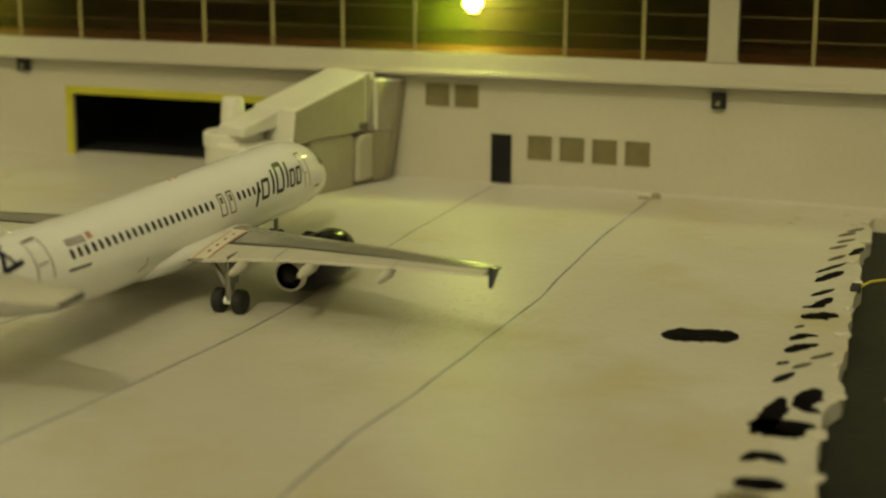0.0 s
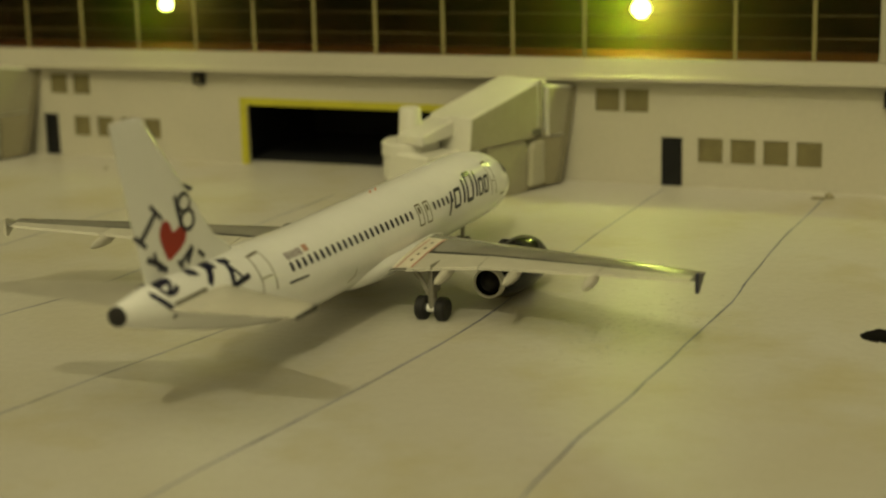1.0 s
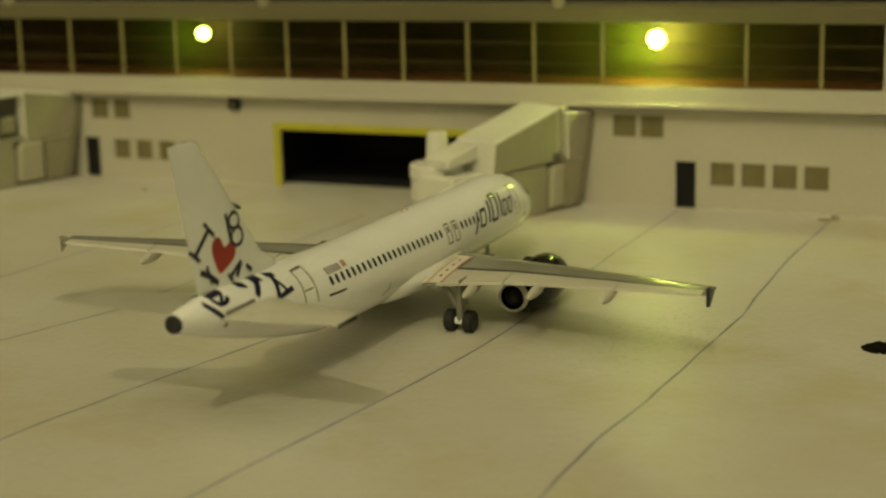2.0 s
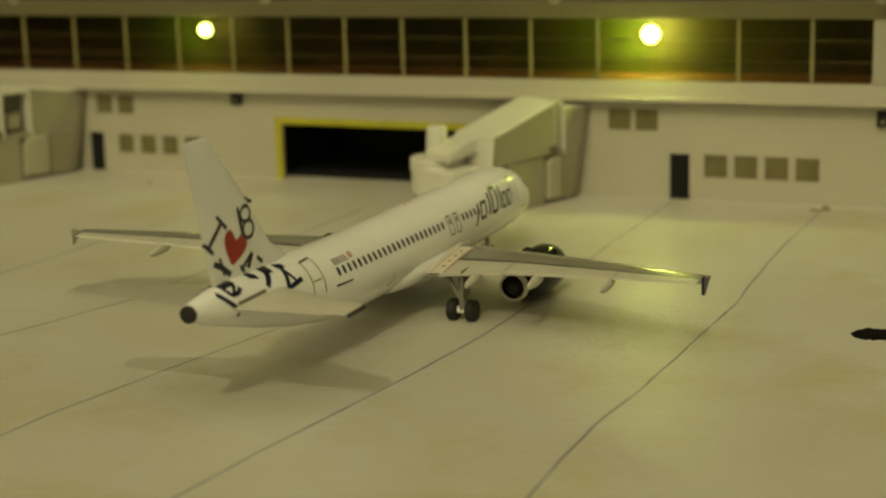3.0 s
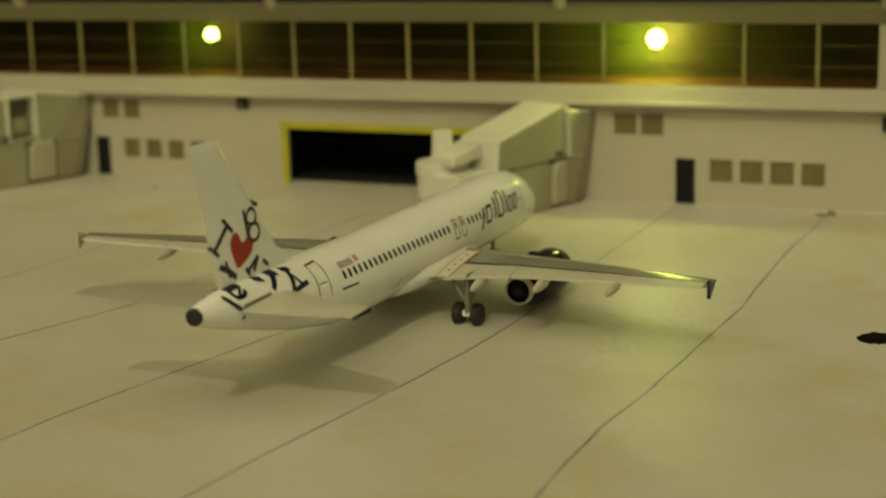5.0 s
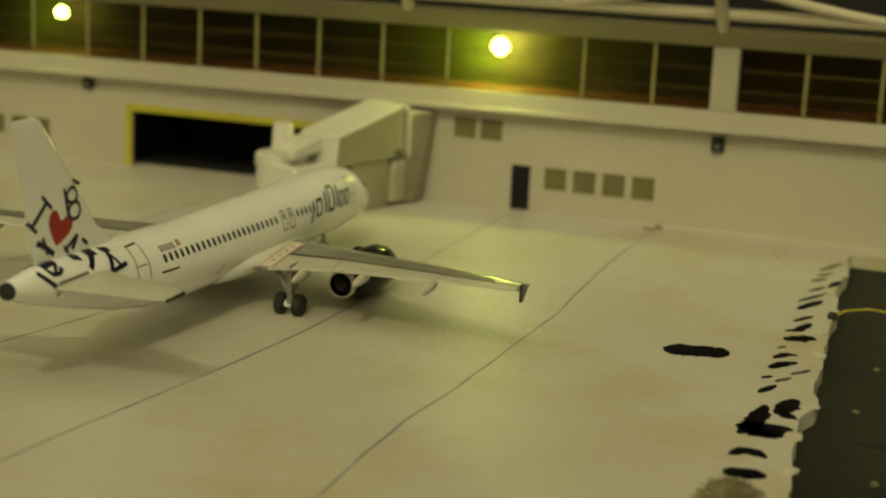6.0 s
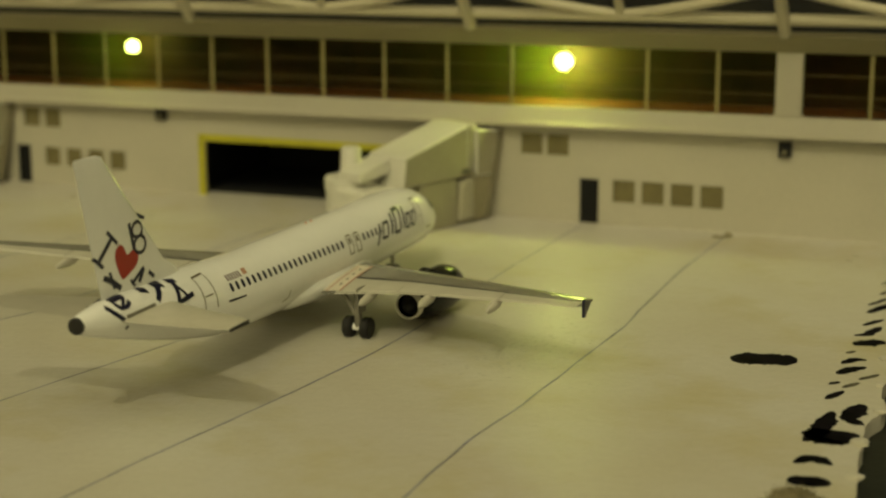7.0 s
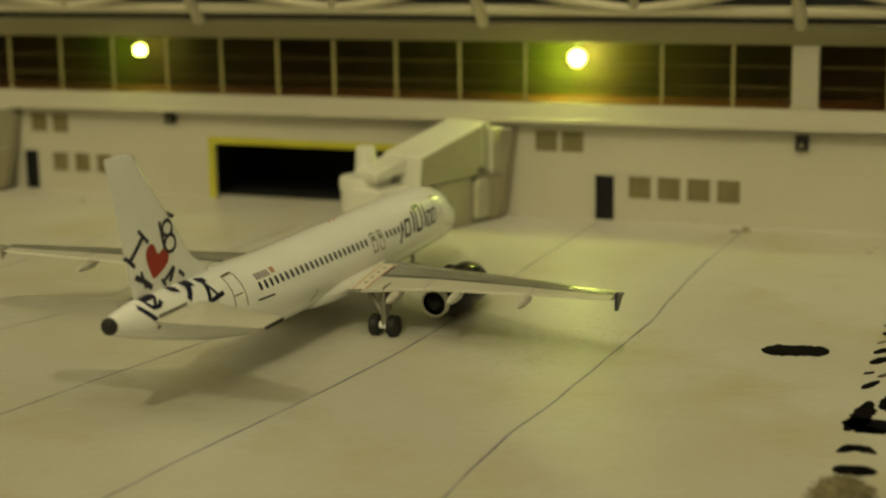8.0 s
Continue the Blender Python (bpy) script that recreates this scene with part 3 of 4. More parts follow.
for i, (line, half) in enumerate(STROKES):
    tagged(part("ink_stroke", marker(line, half * 1.3, i * 3.7, 40), INK), "short slanted black marker stroke beside the torn card edge", "ink stroke", "strokes along the card edge")
for i, (line, half) in enumerate(FADED):
    tagged(part("ink_stroke", marker(line, half, i * 5.1 + 40, z=-0.0015), INK_GREY), "faded dry marker stroke by the card edge", "ink stroke", "strokes along the card edge")
for i, (x, y) in enumerate(((2.46, -2.6), (2.52, -2.2), (2.50, -1.8), (2.58, -1.5), (2.78, -7.6))):
    tagged(part("ink_stroke", marker([(x - 0.10, y - 0.16), (x + 0.10, y + 0.14)], 0.045, i * 5.1 + 70, z=-0.0015), INK_GREY), "faded dry marker stroke by the card edge", "ink stroke", "strokes along the card edge")


def lump(name, at, size, mat, label, category, seed):
    bm = bmesh.new()
    bmesh.ops.create_icosphere(bm, subdivisions=4, radius=1.0)
    for v in bm.verts:
        f = 1 + 0.28 * noise.noise(v.co * 1.7 + Vector((seed, 0, 0))) + 0.14 * noise.noise(v.co * 5 + Vector((0, seed, 0)))
        v.co = Vector((v.co.x * size[0], v.co.y * size[1], max(v.co.z, -0.35) * size[2])) * f
    low = min(v.co.z for v in bm.verts)
    ob = part(name, bm, mat, None, smooth=True)
    ob.location = (at[0] * CM, at[1] * CM, (at[2] - low) * CM)
    return tagged(ob, label, category)


def fibre_tuft(x, y):
    """A flattened wad of glue with many short curled fibres standing out of it."""
    ob = thing("fibre_tuft", (x, y, 0), "fuzzy buff fibre tuft glued on the card edge", "tuft")
    core = bmesh.new()
    bmesh.ops.create_icosphere(core, subdivisions=4, radius=1.0)
    for v in core.verts:
        f = 1 + 0.25 * noise.noise(v.co * 1.7 + Vector((4, 0, 0))) + 0.18 * noise.noise(v.co * 6)
        v.co = Vector((v.co.x * 0.24, v.co.y * 0.36, (max(v.co.z, -0.25) + 0.25) * 0.12)) * f
    part("wad", core, TUFT, ob, smooth=True)
    hairs = bmesh.new()
    for k in range(420):
        a, q = random.uniform(0, 2 * math.pi), math.sqrt(random.random())
        p = Vector((0.25 * q * math.cos(a), 0.37 * q * math.sin(a), 0.14 * (1 - q * q)))
        d = Vector((math.cos(a) * q + random.uniform(-0.6, 0.6), math.sin(a) * q + random.uniform(-0.6, 0.6), random.uniform(0.1, 0.7))).normalized() * random.uniform(0.05, 0.13)
        bend = Vector((random.uniform(-0.04, 0.04), random.uniform(-0.04, 0.04), -0.02))
        tip = p + d + bend
        tip.z = max(tip.z, 0.006)
        tube(hairs, [p, p + d * 0.55, tip], 0.006, 4)
    part("fuzz", hairs, TUFT, ob, "short curled buff fibres")


fibre_tuft(2.66, -12.30)
lump("crumb", (-0.42, -0.32, -0.002), (0.07, 0.06, 0.06), TAUPE, "tiny buff crumb of glue near the wall", "crumb", 1.0)
lump("crumb", (-0.56, -0.42, -0.002), (0.11, 0.05, 0.03), TAUPE, "tiny buff crumb of glue near the wall", "crumb", 2.0)
lump("crumb", (-12.6, -1.0, -0.002), (0.05, 0.05, 0.02), TAUPE, "tiny buff crumb of glue near the wall", "crumb", 3.0)
for i in range(4):
    lump("crumb", (1.4 + random.random() * 1.2, -0.5 - random.random() * 1.2, -0.002), (0.06, 0.03, 0.015), CARD, "pale paper shred on the card", "crumb", 20.0 + i)

for i in range(10):
    y = -1.0 - i * 1.15 + random.uniform(-0.2, 0.2)
    lump("paper_shred", (edge_x(y) - 0.05 + random.uniform(-0.03, 0.05), y, -0.006), (random.uniform(0.05, 0.11), random.uniform(0.06, 0.16), 0.03), PAPER, "white torn paper shred on the card edge", "paper shred", 50.0 + i)["group"] = "shreds along the card edge"
for i, (x, y) in enumerate(((3.6, -6.3), (3.9, -10.6), (4.4, -3.9), (3.5, -8.2), (4.1, -12.4))):
    lump("crumb", (x, y, -0.222), (0.04, 0.06, 0.02), TUFT, "pale crumb on the dark table", "crumb", 80.0 + i)

# tiny glossy beads, added so the card sparkles in the lamp's reflection
drops = bmesh.new()
for i in range(260):
    cx, cy = random.gauss(-1.35, 0.42), random.gauss(-7.8, 0.75)
    r = random.uniform(0.012, 0.030)
    h = r * random.uniform(0.03, 0.16)
    rings = [[(cx + r * q * math.cos(2 * math.pi * k / 10), cy + r * q * math.sin(2 * math.pi * k / 10) * 1.2, h * (1 - q * q) + 0.0006) for k in range(10)] for q in (1.0, 0.66, 0.33, 0.05)]
    loft(drops, rings)
tagged(part("glint_beads", drops, GLINT_BEAD, None, smooth=True), "tiny glossy beads added on the white card to catch lamp glints", "varnish droplets", kind="stuff")

wire = thing("yellow_wire", (2.9, -4.75, -0.2), "thin yellow wire running out over the dark table", "wire")
part("sheath", tube(bmesh.new(), [(-0.02, -0.05, 0.22), (0.12, 0.2, 0.26), (0.4, 0.62, 0.22), (0.9, 1.0, 0.1), (1.8, 1.3, 0.02), (4.5, 1.9, 0.02)], 0.017, 8), WIRE, wire, smooth=True)
part("plug", boxed(-0.09, 0.03, -0.12, 0.06, 0.18, 0.27, 0.02), RUBBER, wire, "small black end")


# ---------------------------------------------------------------- airliner (full-size metres, nose at 0, aft is +s)
plane = thing("model_airliner", (-4.531, -3.558, 0), "white die-cast twin-jet airliner model with dark tail lettering shapes", "model airplane", rz=-1.898)

SECTIONS = [  # s, centre height, half width, half height
    (0, 2.75, 0.06, 0.06), (0.15, 2.76, 0.42, 0.40), (0.5, 2.82, 0.8, 0.72), (1.1, 2.93, 1.18, 1.04), (2, 3.15, 1.52, 1.45),
    (3.2, 3.33, 1.8, 1.74), (4.6, 3.42, 1.94, 1.86), (6.2, 3.45, 1.975, 1.90), (12, 3.46, 1.975, 1.90), (20, 3.50, 1.975, 1.90),
    (24.5, 3.58, 1.96, 1.87), (27, 3.75, 1.88, 1.83), (29.5, 4.07, 1.68, 1.67), (32, 4.40, 1.36, 1.38), (34.5, 4.74, 0.98, 1.02),
    (36.2, 4.92, 0.66, 0.69), (37.1, 5.02, 0.46, 0.48), (37.4, 5.04, 0.38, 0.40)]


def section(s):
    for a, c in zip(SECTIONS, SECTIONS[1:]):
        if a[0] <= s <= c[0]:
            k = (s - a[0]) / (c[0] - a[0])
            return [a[j] + k * (c[j] - a[j]) for j in (1, 2, 3)]
    return list(SECTIONS[-1][1:])


def ring(s, n=48, grow=0.0):
    zc, rx, rz = section(s)
    return [((rx + grow) * math.sin(2 * math.pi * k / n), -s, zc + (rz + grow) * math.cos(2 * math.pi * k / n)) for k in range(n)]


stations = [c[0] for c in SECTIONS] + [0.05, 0.3, 0.8, 1.5, 2.6, 4.0, 5.4, 9, 15, 17.5, 22, 25.8, 28.3, 30.8, 33.3, 35.4]
fuselage = part("fuselage", loft(bmesh.new(), [ring(s) for s in sorted(stations)]), WHITE, plane, "glossy white fuselage", AIR, True)
part("tail_pipe", lathe(bmesh.new(), [(-37.55, 0.30), (-37.52, 0.37), (-37.38, 0.39)], (0, 0, 5.04), "y", 28), EXHAUST, fuselage, "dark round tail pipe", AIR, True)


def skin(s, z, off=0.02, side=1):
    """A point on the fuselage skin at station s and height z."""
    zc, rx, rz = section(s)
    t = max(-0.999, min(0.999, (z - zc) / rz))
    return Vector((side * (rx * math.sqrt(1 - t * t) + off), -s, zc + rz * t + off * t))


def decal(bm, corners, n=6, m=6, off=0.02, side=1):
    """A patch of paint laid on the skin; corners (s, z): four, in order."""
    (a, b, c, d) = [Vector(q) for q in corners]
    rows = []
    for i in range(n + 1):
        rows.append([bm.verts.new(skin(*(a.lerp(b, j / m)).lerp(d.lerp(c, j / m), i / n), off, side)) for j in range(m + 1)])
    for i in range(n):
        for j in range(m):
            bm.faces.new((rows[i][j], rows[i][j + 1], rows[i + 1][j + 1], rows[i + 1][j]))
    return bm


def oval_decal(s, z, rx, rz, side, n=12):
    """A rounded window of paint laid on the skin."""
    bm = bmesh.new()
    mid = bm.verts.new(skin(s, z, 0.02, side))
    rim = []
    for k in range(n):
        a = 2 * math.pi * k / n
        u, v = math.cos(a), math.sin(a)
        rim.append(bm.verts.new(skin(s + rx * math.copysign(abs(u) ** 0.7, u), z + rz * math.copysign(abs(v) ** 0.7, v), 0.02, side)))
    for k in range(n):
        bm.faces.new((mid, rim[k], rim[(k + 1) % n]))
    return bm


def stroke_on(bm, put, pts, w):
    """A flat painted stroke of width w along (p, q) points; put maps (p, q) to a place."""
    q = [Vector(p) for p in pts]
    fine = []
    for a, c in zip(q, q[1:]):
        n = max(2, int((c - a).length / 0.12))
        fine += [a.lerp(c, k / n) for k in range(n)]
    fine.append(q[-1])
    rows = []
    for i, p in enumerate(fine):
        d = (fine[min(i + 1, len(fine) - 1)] - fine[max(i - 1, 0)]).normalized()
        nn = Vector((-d.y, d.x)) * w / 2
        rows.append([bm.verts.new(put(*(p + nn))), bm.verts.new(put(*p)), bm.verts.new(put(*(p - nn)))])
    for a, c in zip(rows, rows[1:]):
        for j in (0, 1):
            bm.faces.new((a[j], a[j + 1], c[j + 1], c[j]))
    return bm


def ellipse_pts(cx, cy, rx, ry, n=20, a0=0.0, a1=2 * math.pi):
    return [(cx + rx * math.cos(a0 + (a1 - a0) * k / n), cy + ry * math.sin(a0 + (a1 - a0) * k / n)) for k in range(n + 1)]


# cabin windows, doors and exits on both sides
def window_z(s):
    return 4.105 + (s - 10.8) * 0.0275


for side in (1, -1):
    s = 10.77
    while s < 27.35:
        if not 13.3 < s < 15.1:
            z = window_z(s)
            part("cabin_window", oval_decal(s, z, 0.125, 0.195, side), NAVY, fuselage, "", AIR)
        s += 0.53
    for s in (13.70, 14.60):
        bm = bmesh.new()
        z = window_z(s) - 0.1
        for pts in ([(s - 0.26, z - 0.52), (s - 0.26, z + 0.42), (s + 0.26, z + 0.42), (s + 0.26, z - 0.52), (s - 0.26, z - 0.52)],):
            stroke_on(bm, lambda p, q: skin(p, q, 0.022, side), pts, 0.07)
        stroke_on(bm, lambda p, q: skin(p, q, 0.022, side), [(s, z + 0.02), (s, z + 0.3)], 0.2)
        part("overwing_exit", bm, RAIL, fuselage, "outlined overwing exit", AIR)
    for s0, s1, z0, z1 in ((28.62, 29.6, 3.95, 5.47), (5.0, 5.6, 3.22, 4.87)):
        bm = bmesh.new()
        stroke_on(bm, lambda p, q: skin(p, q, 0.022, side), [(s0, z0), (s0, z1), (s1, z1), (s1, z0)], 0.06)
        stroke_on(bm, lambda p, q: skin(p, q, 0.022, side), [(s0 + 0.2, (z0 + z1) / 2 - 0.1), (s1 - 0.1, (z0 + z1) / 2 - 0.1)], 0.05)
        part("cabin_door", bm, RAIL, fuselage, "thin dark outline of the cabin door", AIR)
    # plain bars for the registration, flag and small lettering
    for k in range(6):
        s, z = 27.25 - 0.235 * k, 4.84 - 0.008 * k
        part("registration_bar", decal(bmesh.new(), [(s, z), (s - 0.15, z - 0.007), (s - 0.15, z + 0.253), (s, z + 0.26)], 3, 2, 0.02, side), VIOLET, fuselage, "plain violet-grey bar", AIR)
    part("flag_patch", decal(bmesh.new(), [(25.72, 4.84), (25.32, 4.83), (25.25, 5.06), (25.65, 5.07)], 3, 3, 0.02, side), PINK, fuselage, "small red flag patch", AIR)
    part("lettering_bar", decal(bmesh.new(), [(27.7, 3.95), (26.16, 3.91), (26.16, 3.99), (27.7, 4.05)], 2, 8, 0.02, side), NAVY, fuselage, "thin dark lettering bar", AIR)
    # forward wordmark, as plain upright shapes
    lay = lambda p, q: skin(p - 0.45 * (q - 3.62), 3.61 + 0.89 * (q - 3.62), 0.022, side)
    z0 = 3.62
    hollow = lambda s0, s1, za, zb: [(s0, za), (s0, zb), (s1, zb), (s1, za), (s0, za)]
    for pts, w in (([(11.2, z0 - 0.3), (11.05, z0 + 0.9)], 0.24), (hollow(10.62, 9.95, z0, z0 + 0.85), 0.2), ([(9.4, z0), (9.4, z0 + 1.2)], 0.26),
                   (hollow(8.95, 8.25, z0, z0 + 1.3), 0.24), ([(7.75, z0), (7.75, z0 + 1.3)], 0.24), (hollow(7.4, 6.95, z0, z0 + 0.8), 0.18), (hollow(6.65, 6.2, z0, z0 + 0.8), 0.18)):
        part("wordmark_bar", stroke_on(bmesh.new(), lay, pts, w * 0.92), NAVY, fuselage, "plain navy bar", AIR)
    bm = bmesh.new()
    decal(bm, [(2.0, 3.75), (3.1, 3.98), (3.0, 4.45), (2.25, 4.25)], 3, 6, 0.02, side)
    part("cockpit_window", bm, NAVY, fuselage, "dark cockpit window", AIR)
for s in (15.6, 16.2):
    part("blade_aerial", prism(bmesh.new(), [(-s - 0.1, section(s)[0] + 1.86), (-s + 0.1, section(s)[0] + 1.86), (-s, section(s)[0] + 2.03)], "x", -0.04, 0.04), PINK, fuselage, "small dull red roof aerial", AIR)


def foil(le, te, z, t, n=14):
    """A wing section in the s-z plane: (s, z) round the outline."""
    up, dn = [], []
    for k in range(n + 1):
        x = 0.5 * (1 - math.cos(math.pi * k / n))
        y = 5 * t * (0.2969 * math.sqrt(x) - 0.126 * x - 0.3516 * x * x + 0.2843 * x ** 3 - 0.1015 * x ** 4)
        up.append((le + x * (te - le), z + y * (te - le) * 1.15))
        dn.append((le + x * (te - le), z - y * (te - le) * 0.85))
    return up + dn[-2:0:-1]


WING = [  # half span, leading edge, trailing edge, height, thickness
    (1.2, 11.6, 18.7, 2.26, 0.14), (2.2, 12.2, 18.7, 2.34, 0.13), (6.5, 14.45, 18.75, 2.80, 0.115), (12.0, 17.25, 20.15, 3.32, 0.105), (17.3, 19.95, 21.5, 3.76, 0.10)]


def wing_at(y):
    for a, c in zip(WING, WING[1:]):
        if a[0] <= y <= c[0]:
            k = (y - a[0]) / (c[0] - a[0])
            return [a[j] + k * (c[j] - a[j]) for j in range(5)]
    return list(WING[-1])


def wing_top(y, f):
    """Upper skin at half span y and chord fraction f."""
    _, le, te, z, t = wing_at(y)
    h = 5 * t * (0.2969 * math.sqrt(f) - 0.126 * f - 0.3516 * f * f + 0.2843 * f ** 3 - 0.1015 * f ** 4) * (te - le) * 1.15
    return le + f * (te - le), z + h


for side in (1, -1):
    spans = (1.2, 2.2, 4.0, 6.5, 9.0, 12.0, 14.5, 17.3)
    rings = []
    for y in spans:
        _, le, te, z, t = wing_at(y)
        rings.append([(side * y, -s, zz) for s, zz in foil(le, te, z, t)])
    wing = part("wing", loft(bmesh.new(), rings), WINGGREY, plane, "silver-grey swept wing", AIR, True)
    # pale trailing panels laid over the rear of the wing
    for y0, y1, f0 in ((2.9, 6.45, 0.66), (6.5, 12.6, 0.66), (12.65, 17.0, 0.68)):
        bm, rows = bmesh.new(), []
        for k in range(9):
            y = y0 + (y1 - y0) * k / 8
            _, le, te, z, t = wing_at(y)
            row = []
            for j in range(7):
                f = f0 + (0.985 - f0) * j / 6
                s, h = wing_top(y, f)
                row.append((side * y, -s, h + 0.035))
            row += [(side * y, -te - 0.02, z - 0.05), (side * y, -(le + f0 * (te - le)), z - 0.05)]
            rows.append(row)
        part("flap", loft(bm, rows), FLAP, wing, "pale grey flap panel", AIR)
    # wing-walk patch by the root with small marks
    patch = lambda ya, yb, fa, fb, up: [[(side * y, -wing_top(y, f)[0], wing_top(y, f)[1] + up) for f in [fa + (fb - fa) * j / 8 for j in range(9)]] for y in [ya + (yb - ya) * i / 6 for i in range(7)]]
    def sheet(rows):
        bm = bmesh.new()
        g = [[bm.verts.new(p) for p in r] for r in rows]
        for a, c in zip(g, g[1:]):
            for j in range(len(a) - 1):
                bm.faces.new((a[j], a[j + 1], c[j + 1], c[j]))
        return bm
    part("flap_gap", sheet(patch(3.2, 12.9, 0.625, 0.657, 0.06)), RUBBER, wing, "dark open gap before the flaps", AIR)
    walk_patch = part("walkway", sheet(patch(2.05, 3.15, 0.30, 0.97, 0.045)), CREAM, wing, "cream wing walkway", AIR)
    part("walkway_line", sheet(patch(3.05, 3.17, 0.30, 0.97, 0.06)), PINK, walk_patch, "thin red line", AIR)
    part("walkway_line", sheet(patch(2.3, 2.38, 0.36, 0.97, 0.06)), PINK, walk_patch, "thin red line", AIR)
    for f in (0.42, 0.55, 0.68, 0.8):
        part("walkway_mark", sheet(patch(2.65, 2.78, f, f + 0.04, 0.06)), RAIL, walk_patch, "", AIR)
    # tip fence
    fence = prism(bmesh.new(), [(-20.45, 3.80), (-21.3, 4.12), (-21.5, 4.10), (-21.45, 3.78), (-21.5, 3.24), (-21.3, 3.20)], "x", 0, 0.14, 0.03)
    bmesh.ops.transform(fence, matrix=Matrix.Translation((side * 17.32 - 0.07, 0, 0)), verts=fence.verts)
    part("tip_fence", fence, NAVY if side > 0 else FLAP, wing, "navy wingtip fence" if side > 0 else "grey wingtip fence", AIR)
    # flap track fairings
    for y, ln in ((4.9, 1.15), (8.4, 1.15), (12.4, 1.1)):
        _, le, te, z, t = wing_at(y)
        bm = bmesh.new()
        prof = [(-ln, 0.03), (-ln * 0.75, 0.16), (-ln * 0.2, 0.25), (ln * 0.4, 0.23), (ln, 0.05)]
        rings = [[(side * y + 0.85 * r * math.sin(a), -te - 0.1 + s, z - 0.25 - 0.1 * (s < 0) * (-s / ln) + 1.1 * r * math.cos(a)) for a in (2 * math.pi * k / 14 for k in range(14))] for s, r in prof]
        part("flap_fairing", loft(bm, rings), FLAP, wing, "pale canoe-shaped fairing", AIR, True)
    # engine
    ex, ez = 5.82, 1.34
    eng = part("nacelle", lathe(bmesh.new(), [(-10.55, 0.88), (-10.4, 0.99), (-10.5, 1.10), (-11.0, 1.22), (-12.4, 1.29), (-14.0, 1.19), (-15.2, 0.88), (-15.7, 0.73), (-15.7, 0.64), (-14.3, 0.64)], (side * ex, 0, ez), "y", 36), NACELLE, plane, "glossy black engine nacelle", AIR, True)
    part("exhaust_ring", lathe(bmesh.new(), [(-15.60, 0.77), (-15.96, 0.72), (-16.00, 0.685), (-15.96, 0.635), (-15.86, 0.625)], (side * ex, 0, ez), "y", 36, False), CHROME, eng, "silver exhaust ring", AIR, True)
    part("exhaust_cone", lathe(bmesh.new(), [(-15.42, 0.605), (-15.44, 0.54), (-15.7, 0.46), (-16.0, 0.28), (-16.15, 0.05)], (side * ex, 0, ez), "y", 28), EXHAUST, eng, "dark exhaust cone", AIR, True)
    part("pylon", prism(bmesh.new(), [(-11.8, ez + 1.05), (-13.6, 2.95), (-16.9, 2.72), (-15.2, ez + 0.85)], "x", side * ex - 0.16, side * ex + 0.16, 0.03), NACELLE, eng, "black pylon", AIR)
    # main gear
    gx, gs, gr = 3.95, 18.1, 0.56
    gear = part("main_gear", tube(bmesh.new(), [(side * gx, -gs, gr), (side * gx, -gs + 0.05, 2.6)], 0.21, 12), GEAR, plane, "grey main landing gear leg", AIR, True)
    part("drag_strut", tube(bmesh.new(), [(side * gx, -gs, 1.0), (side * (gx - 0.9), -gs, 2.4)], 0.13, 10), GEAR, gear, "", AIR, True)
    part("gear_door", prism(bmesh.new(), [(-gs - 0.5, 1.35), (-gs + 0.4, 1.35), (-gs + 0.55, 2.75), (-gs - 0.6, 2.75)], "x", side * (gx + 0.22) - 0.04, side * (gx + 0.22) + 0.04, 0.02), GEAR, gear, "grey gear door", AIR)
    part("axle", lathe(bmesh.new(), [(-0.62, 0.2), (0.62, 0.2)], (side * gx, -gs, gr), "x", 16), WHITE, gear, "white axle hub", AIR, True)
    for dx in (-0.5, 0.5):
        part("tyre", lathe(bmesh.new(), [(-0.25, 0.30), (-0.25, 0.48), (-0.17, 0.56), (0.17, 0.56), (0.25, 0.48), (0.25, 0.30)], (side * gx + dx, -gs, gr), "x", 30), RUBBER, gear, "black tyre", AIR, True)

# belly fairing
rings = []
for s, w, lo in ((10.4, 0.9, 2.0), (11.6, 1.75, 1.68), (13.5, 2.1, 1.48), (18.5, 2.1, 1.46), (20.4, 1.75, 1.60), (22.0, 0.9, 1.92)):
    rings.append([(w * math.sin(a), -s, 2.45 + (2.45 - lo) * math.cos(a)) for a in (2 * math.pi * k / 32 for k in range(32))])
part("belly_fairing", loft(bmesh.new(), rings), WHITE, plane, "white belly fairing", AIR, True)
part("cargo_door_seam", stroke_on(bmesh.new(), lambda p, q: skin(p, q, 0.022), [(21.76, 3.19), (21.76, 2.85), (22.38, 2.68)], 0.06), RAIL, fuselage, "thin dark door seam", AIR)

part("root_gap", stroke_on(bmesh.new(), lambda p, q: skin(p, q, 0.022), [(34.95, 4.9), (32.96, 5)], 0.22), GEAR, fuselage, "dark seam over the tailplane root", AIR)

part("nose_seam", stroke_on(bmesh.new(), lambda p, q: skin(p, q, 0.022), [(4.26, 3.03), (3.56, 3)], 0.10), RAIL, fuselage, "short dark seam under the nose", AIR)

# nose gear
ng = part("nose_gear", tube(bmesh.new(), [(0, -5.1, 0.38), (0, -5.0, 2.0)], 0.12, 10), GEAR, plane, "grey nose gear leg", AIR, True)
for dx in (-0.26, 0.26):
    part("tyre", lathe(bmesh.new(), [(-0.12, 0.2), (-0.12, 0.33), (-0.06, 0.38), (0.06, 0.38), (0.12, 0.33), (0.12, 0.2)], (dx, -5.1, 0.38), "x", 24), RUBBER, ng, "black tyre", AIR, True)

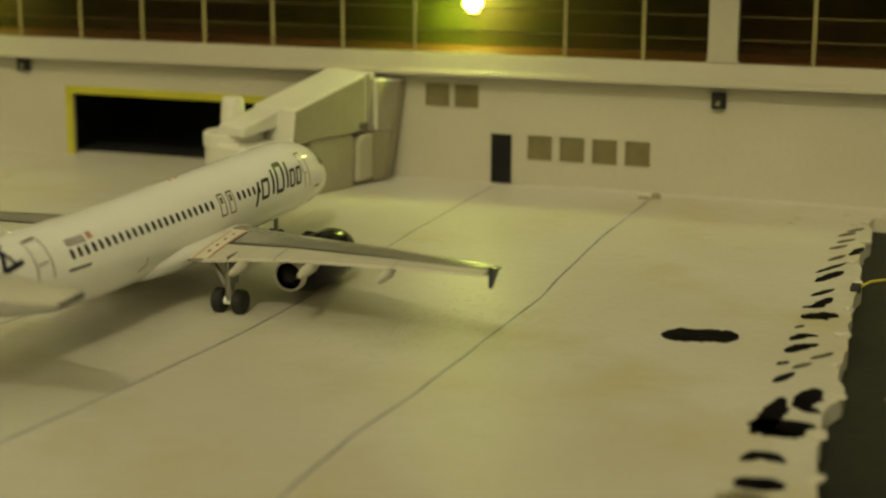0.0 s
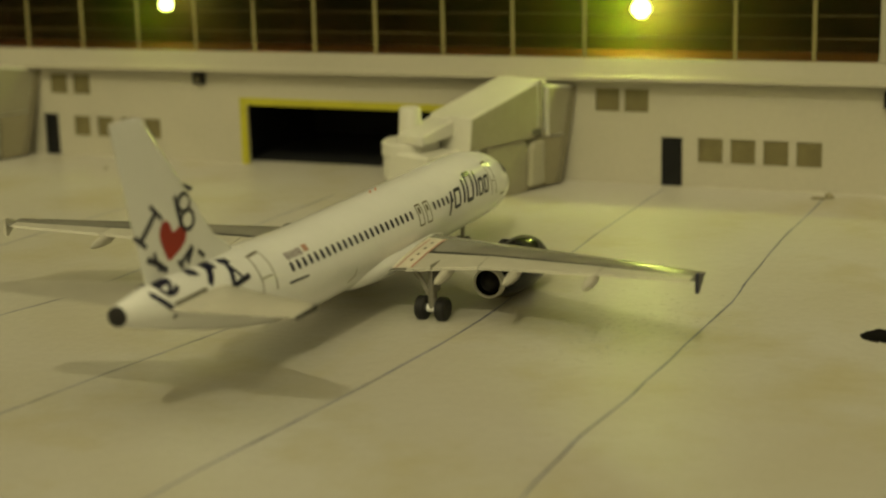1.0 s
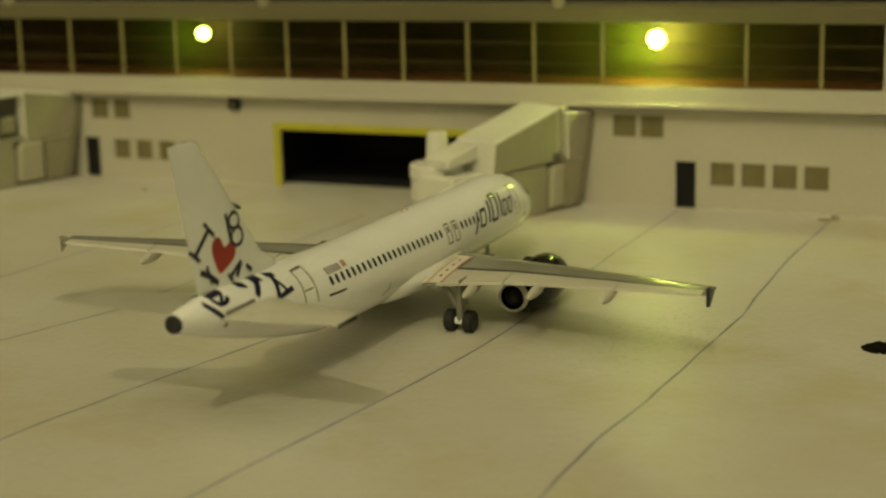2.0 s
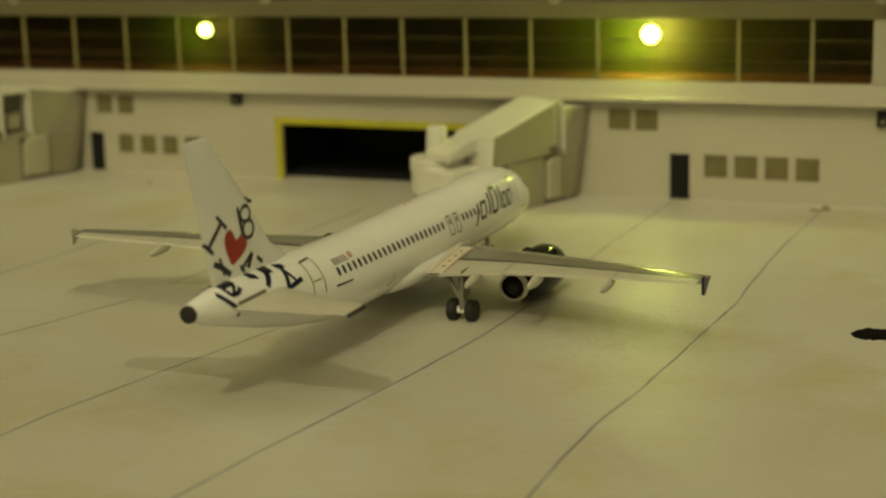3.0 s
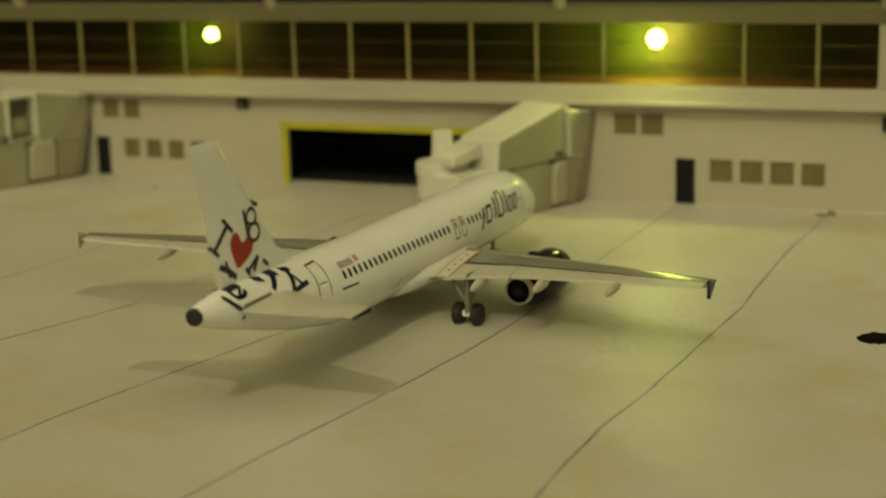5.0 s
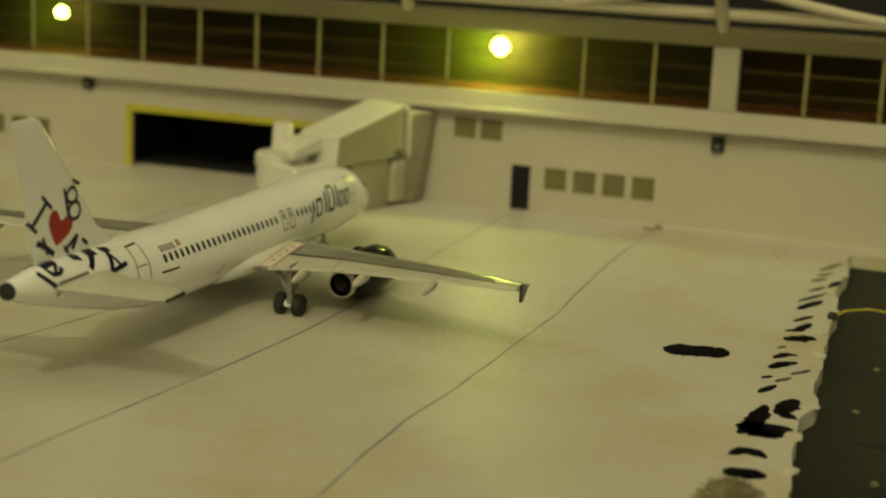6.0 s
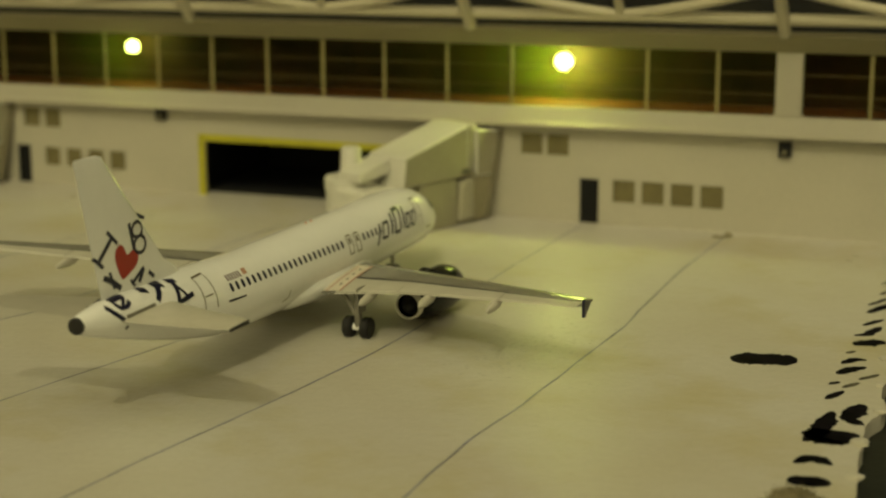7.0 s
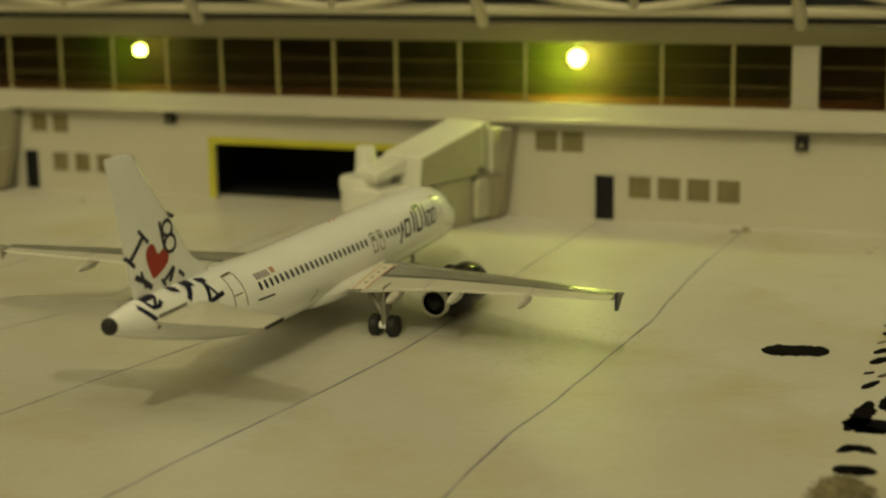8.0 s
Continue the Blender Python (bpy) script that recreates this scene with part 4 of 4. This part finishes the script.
# fin
FIN = [(4.9, 28.2, 35.3, 0.10), (6.05, 29.55, 35.6, 0.10), (6.6, 30.5, 35.75, 0.095), (11.6, 34.75, 37.05, 0.09), (11.95, 35.05, 37.15, 0.085), (12.07, 35.5, 37.1, 0.05)]


def fin_at(z):
    for a, c in zip(FIN, FIN[1:]):
        if a[0] <= z <= c[0]:
            k = (z - a[0]) / (c[0] - a[0])
            return [a[j] + k * (c[j] - a[j]) for j in range(4)]
    return list(FIN[-1])


def fin_half(s, z):
    _, le, te, t = fin_at(z)
    x = max(0.001, min(0.999, (s - le) / (te - le)))
    return 5 * t * (0.2969 * math.sqrt(x) - 0.126 * x - 0.3516 * x * x + 0.2843 * x ** 3 - 0.1015 * x ** 4) * (te - le)


rings = []
for z, le, te, t in FIN:
    row = []
    for k in range(17):
        x = 0.5 * (1 - math.cos(math.pi * k / 16))
        row.append((fin_half(le + x * (te - le), z), -(le + x * (te - le)), z))
    row += [(-p[0], p[1], p[2]) for p in row[-2:0:-1]]
    rings.append(row)
fin = part("fin", loft(bmesh.new(), rings), WHITE, plane, "white tail fin", AIR, True)

# tail artwork: a red heart among plain navy strokes, on the fin and round the tail
for side in (1, -1):
    onfin = lambda p, q: Vector((side * (fin_half(p, q) + 0.025), -p, q))
    heart = bmesh.new()
    pts = []
    for k in range(40):
        a = 2 * math.pi * k / 40
        hx, hy = 0.88 * math.sin(a) * (0.5 + 0.5 * math.sin(a) ** 2), (13 * math.cos(a) - 5 * math.cos(2 * a) - 2 * math.cos(3 * a) - math.cos(4 * a)) / 16 * 0.80 + 0.04
        pts.append((33.78 - hx * 0.94 - hy * 0.34, 7.12 + hy * 0.94 - hx * 0.34))
    c = heart.verts.new(onfin(33.78, 7.12))
    mid = [heart.verts.new(onfin(33.78 + (p - 33.78) * 0.5, 7.12 + (q - 7.12) * 0.5)) for p, q in pts]
    rim = [heart.verts.new(onfin(p, q)) for p, q in pts]
    for i in range(40):
        j = (i + 1) % 40
        heart.faces.new((c, mid[i], mid[j]))
        heart.faces.new((mid[i], rim[i], rim[j], mid[j]))
    part("heart", heart, RED, fin, "red heart", AIR)
    for pts, w in (([(34.73, 8.36), (35.70, 7.41)], 0.30), ([(35.06, 8.66), (34.36, 8.02)], 0.24), ([(36.02, 7.66), (35.36, 7.14)], 0.24), ([(33.45, 8.75), (33.15, 7.50)], 0.28),
                   (ellipse_pts(32.80, 8.36, 0.44, 0.34), 0.22), (ellipse_pts(32.66, 7.66, 0.46, 0.38), 0.22), ([(32.62, 9.0), (31.95, 8.70)], 0.22), ([(35.36, 6.68), (34.8, 6.42), (34.2, 5.98)], 0.34),
                   ([(34.95, 6.85), (34.62, 6.05)], 0.22), ([(33.45, 6.0), (32.5, 6.58)], 0.24), ([(33.5, 6.22), (33.2, 5.86)], 0.2), ([(32.5, 6.55), (32.9, 5.98)], 0.30), ([(32.15, 6.3), (31.75, 6.0)], 0.26)):
        part("painted_stroke", stroke_on(bmesh.new(), onfin, pts, w * 0.74), NAVY, fin, "plain navy stroke", AIR)
    lay = lambda p, q: skin(p, q, 0.03, side)
    for pts, w in (([(35.9, 5.52), (35.55, 5.19), (35.08, 4.8)], 0.30), ([(34.99, 4.51), (34.88, 4.42)], 0.24), ([(34.56, 5.71), (35.28, 5.67), (35.26, 5.5), (35.1, 5.33), (34.7, 5.33), (34.41, 5.49)], 0.24), ([(34.47, 5.74), (34.95, 5.38)], 0.18), ([(33.33, 5.72), (32.87, 5.6)], 0.28),
                   ([(32.32, 5.72), (31.68, 5.63)], 0.3), ([(32.04, 5.67), (32.71, 5.14)], 0.34), ([(30.95, 5.64), (31.46, 4.67)], 0.34), ([(31.46, 4.76), (30.22, 4.93)], 0.28), ([(30.98, 5.4), (30.67, 4.93)], 0.22), ([(31.25, 5.65), (30.7, 5.58)], 0.2)):
        part("painted_stroke", stroke_on(bmesh.new(), lay, pts, w * 0.70), NAVY, fuselage, "plain navy stroke", AIR)
    # tailplane
    rows = []
    right_tail = ((0.5, 31.2, 35.3, 4.78, 0.085), (3.0, 32.25, 35.4, 4.86, 0.07), (6.0, 33.45, 35.4, 4.99, 0.06), (6.25, 33.75, 35.42, 5.0, 0.05))
    left_tail = ((0.5, 31.5, 35.6, 4.80, 0.085), (3.0, 32.85, 35.75, 4.95, 0.07), (6.6, 34.3, 35.9, 5.10, 0.055), (7.0, 34.75, 35.95, 5.11, 0.04))
    for y, le, te, z, t in right_tail if side > 0 else left_tail:
        rows.append([(side * y, -s, zz) for s, zz in foil(le, te, z, t)])
    # the halves' light and shade are put into the paint tone
    tail = part("tailplane", loft(bmesh.new(), rows), TAIL_LIT if side > 0 else TAIL_SHADED, plane, "tailplane with its paint toned pale tan as if lit" if side > 0 else "tailplane with the same paint toned grey-tan as if shaded", AIR, True)
    if side > 0:
        part("tip_edge", prism(bmesh.new(), [(-33.8, 4.90), (-35.4, 4.93), (-35.4, 5.06), (-33.8, 5.08)], "x", 6.25, 6.31), EXHAUST, tail, "dark strip along the tip edge", AIR)
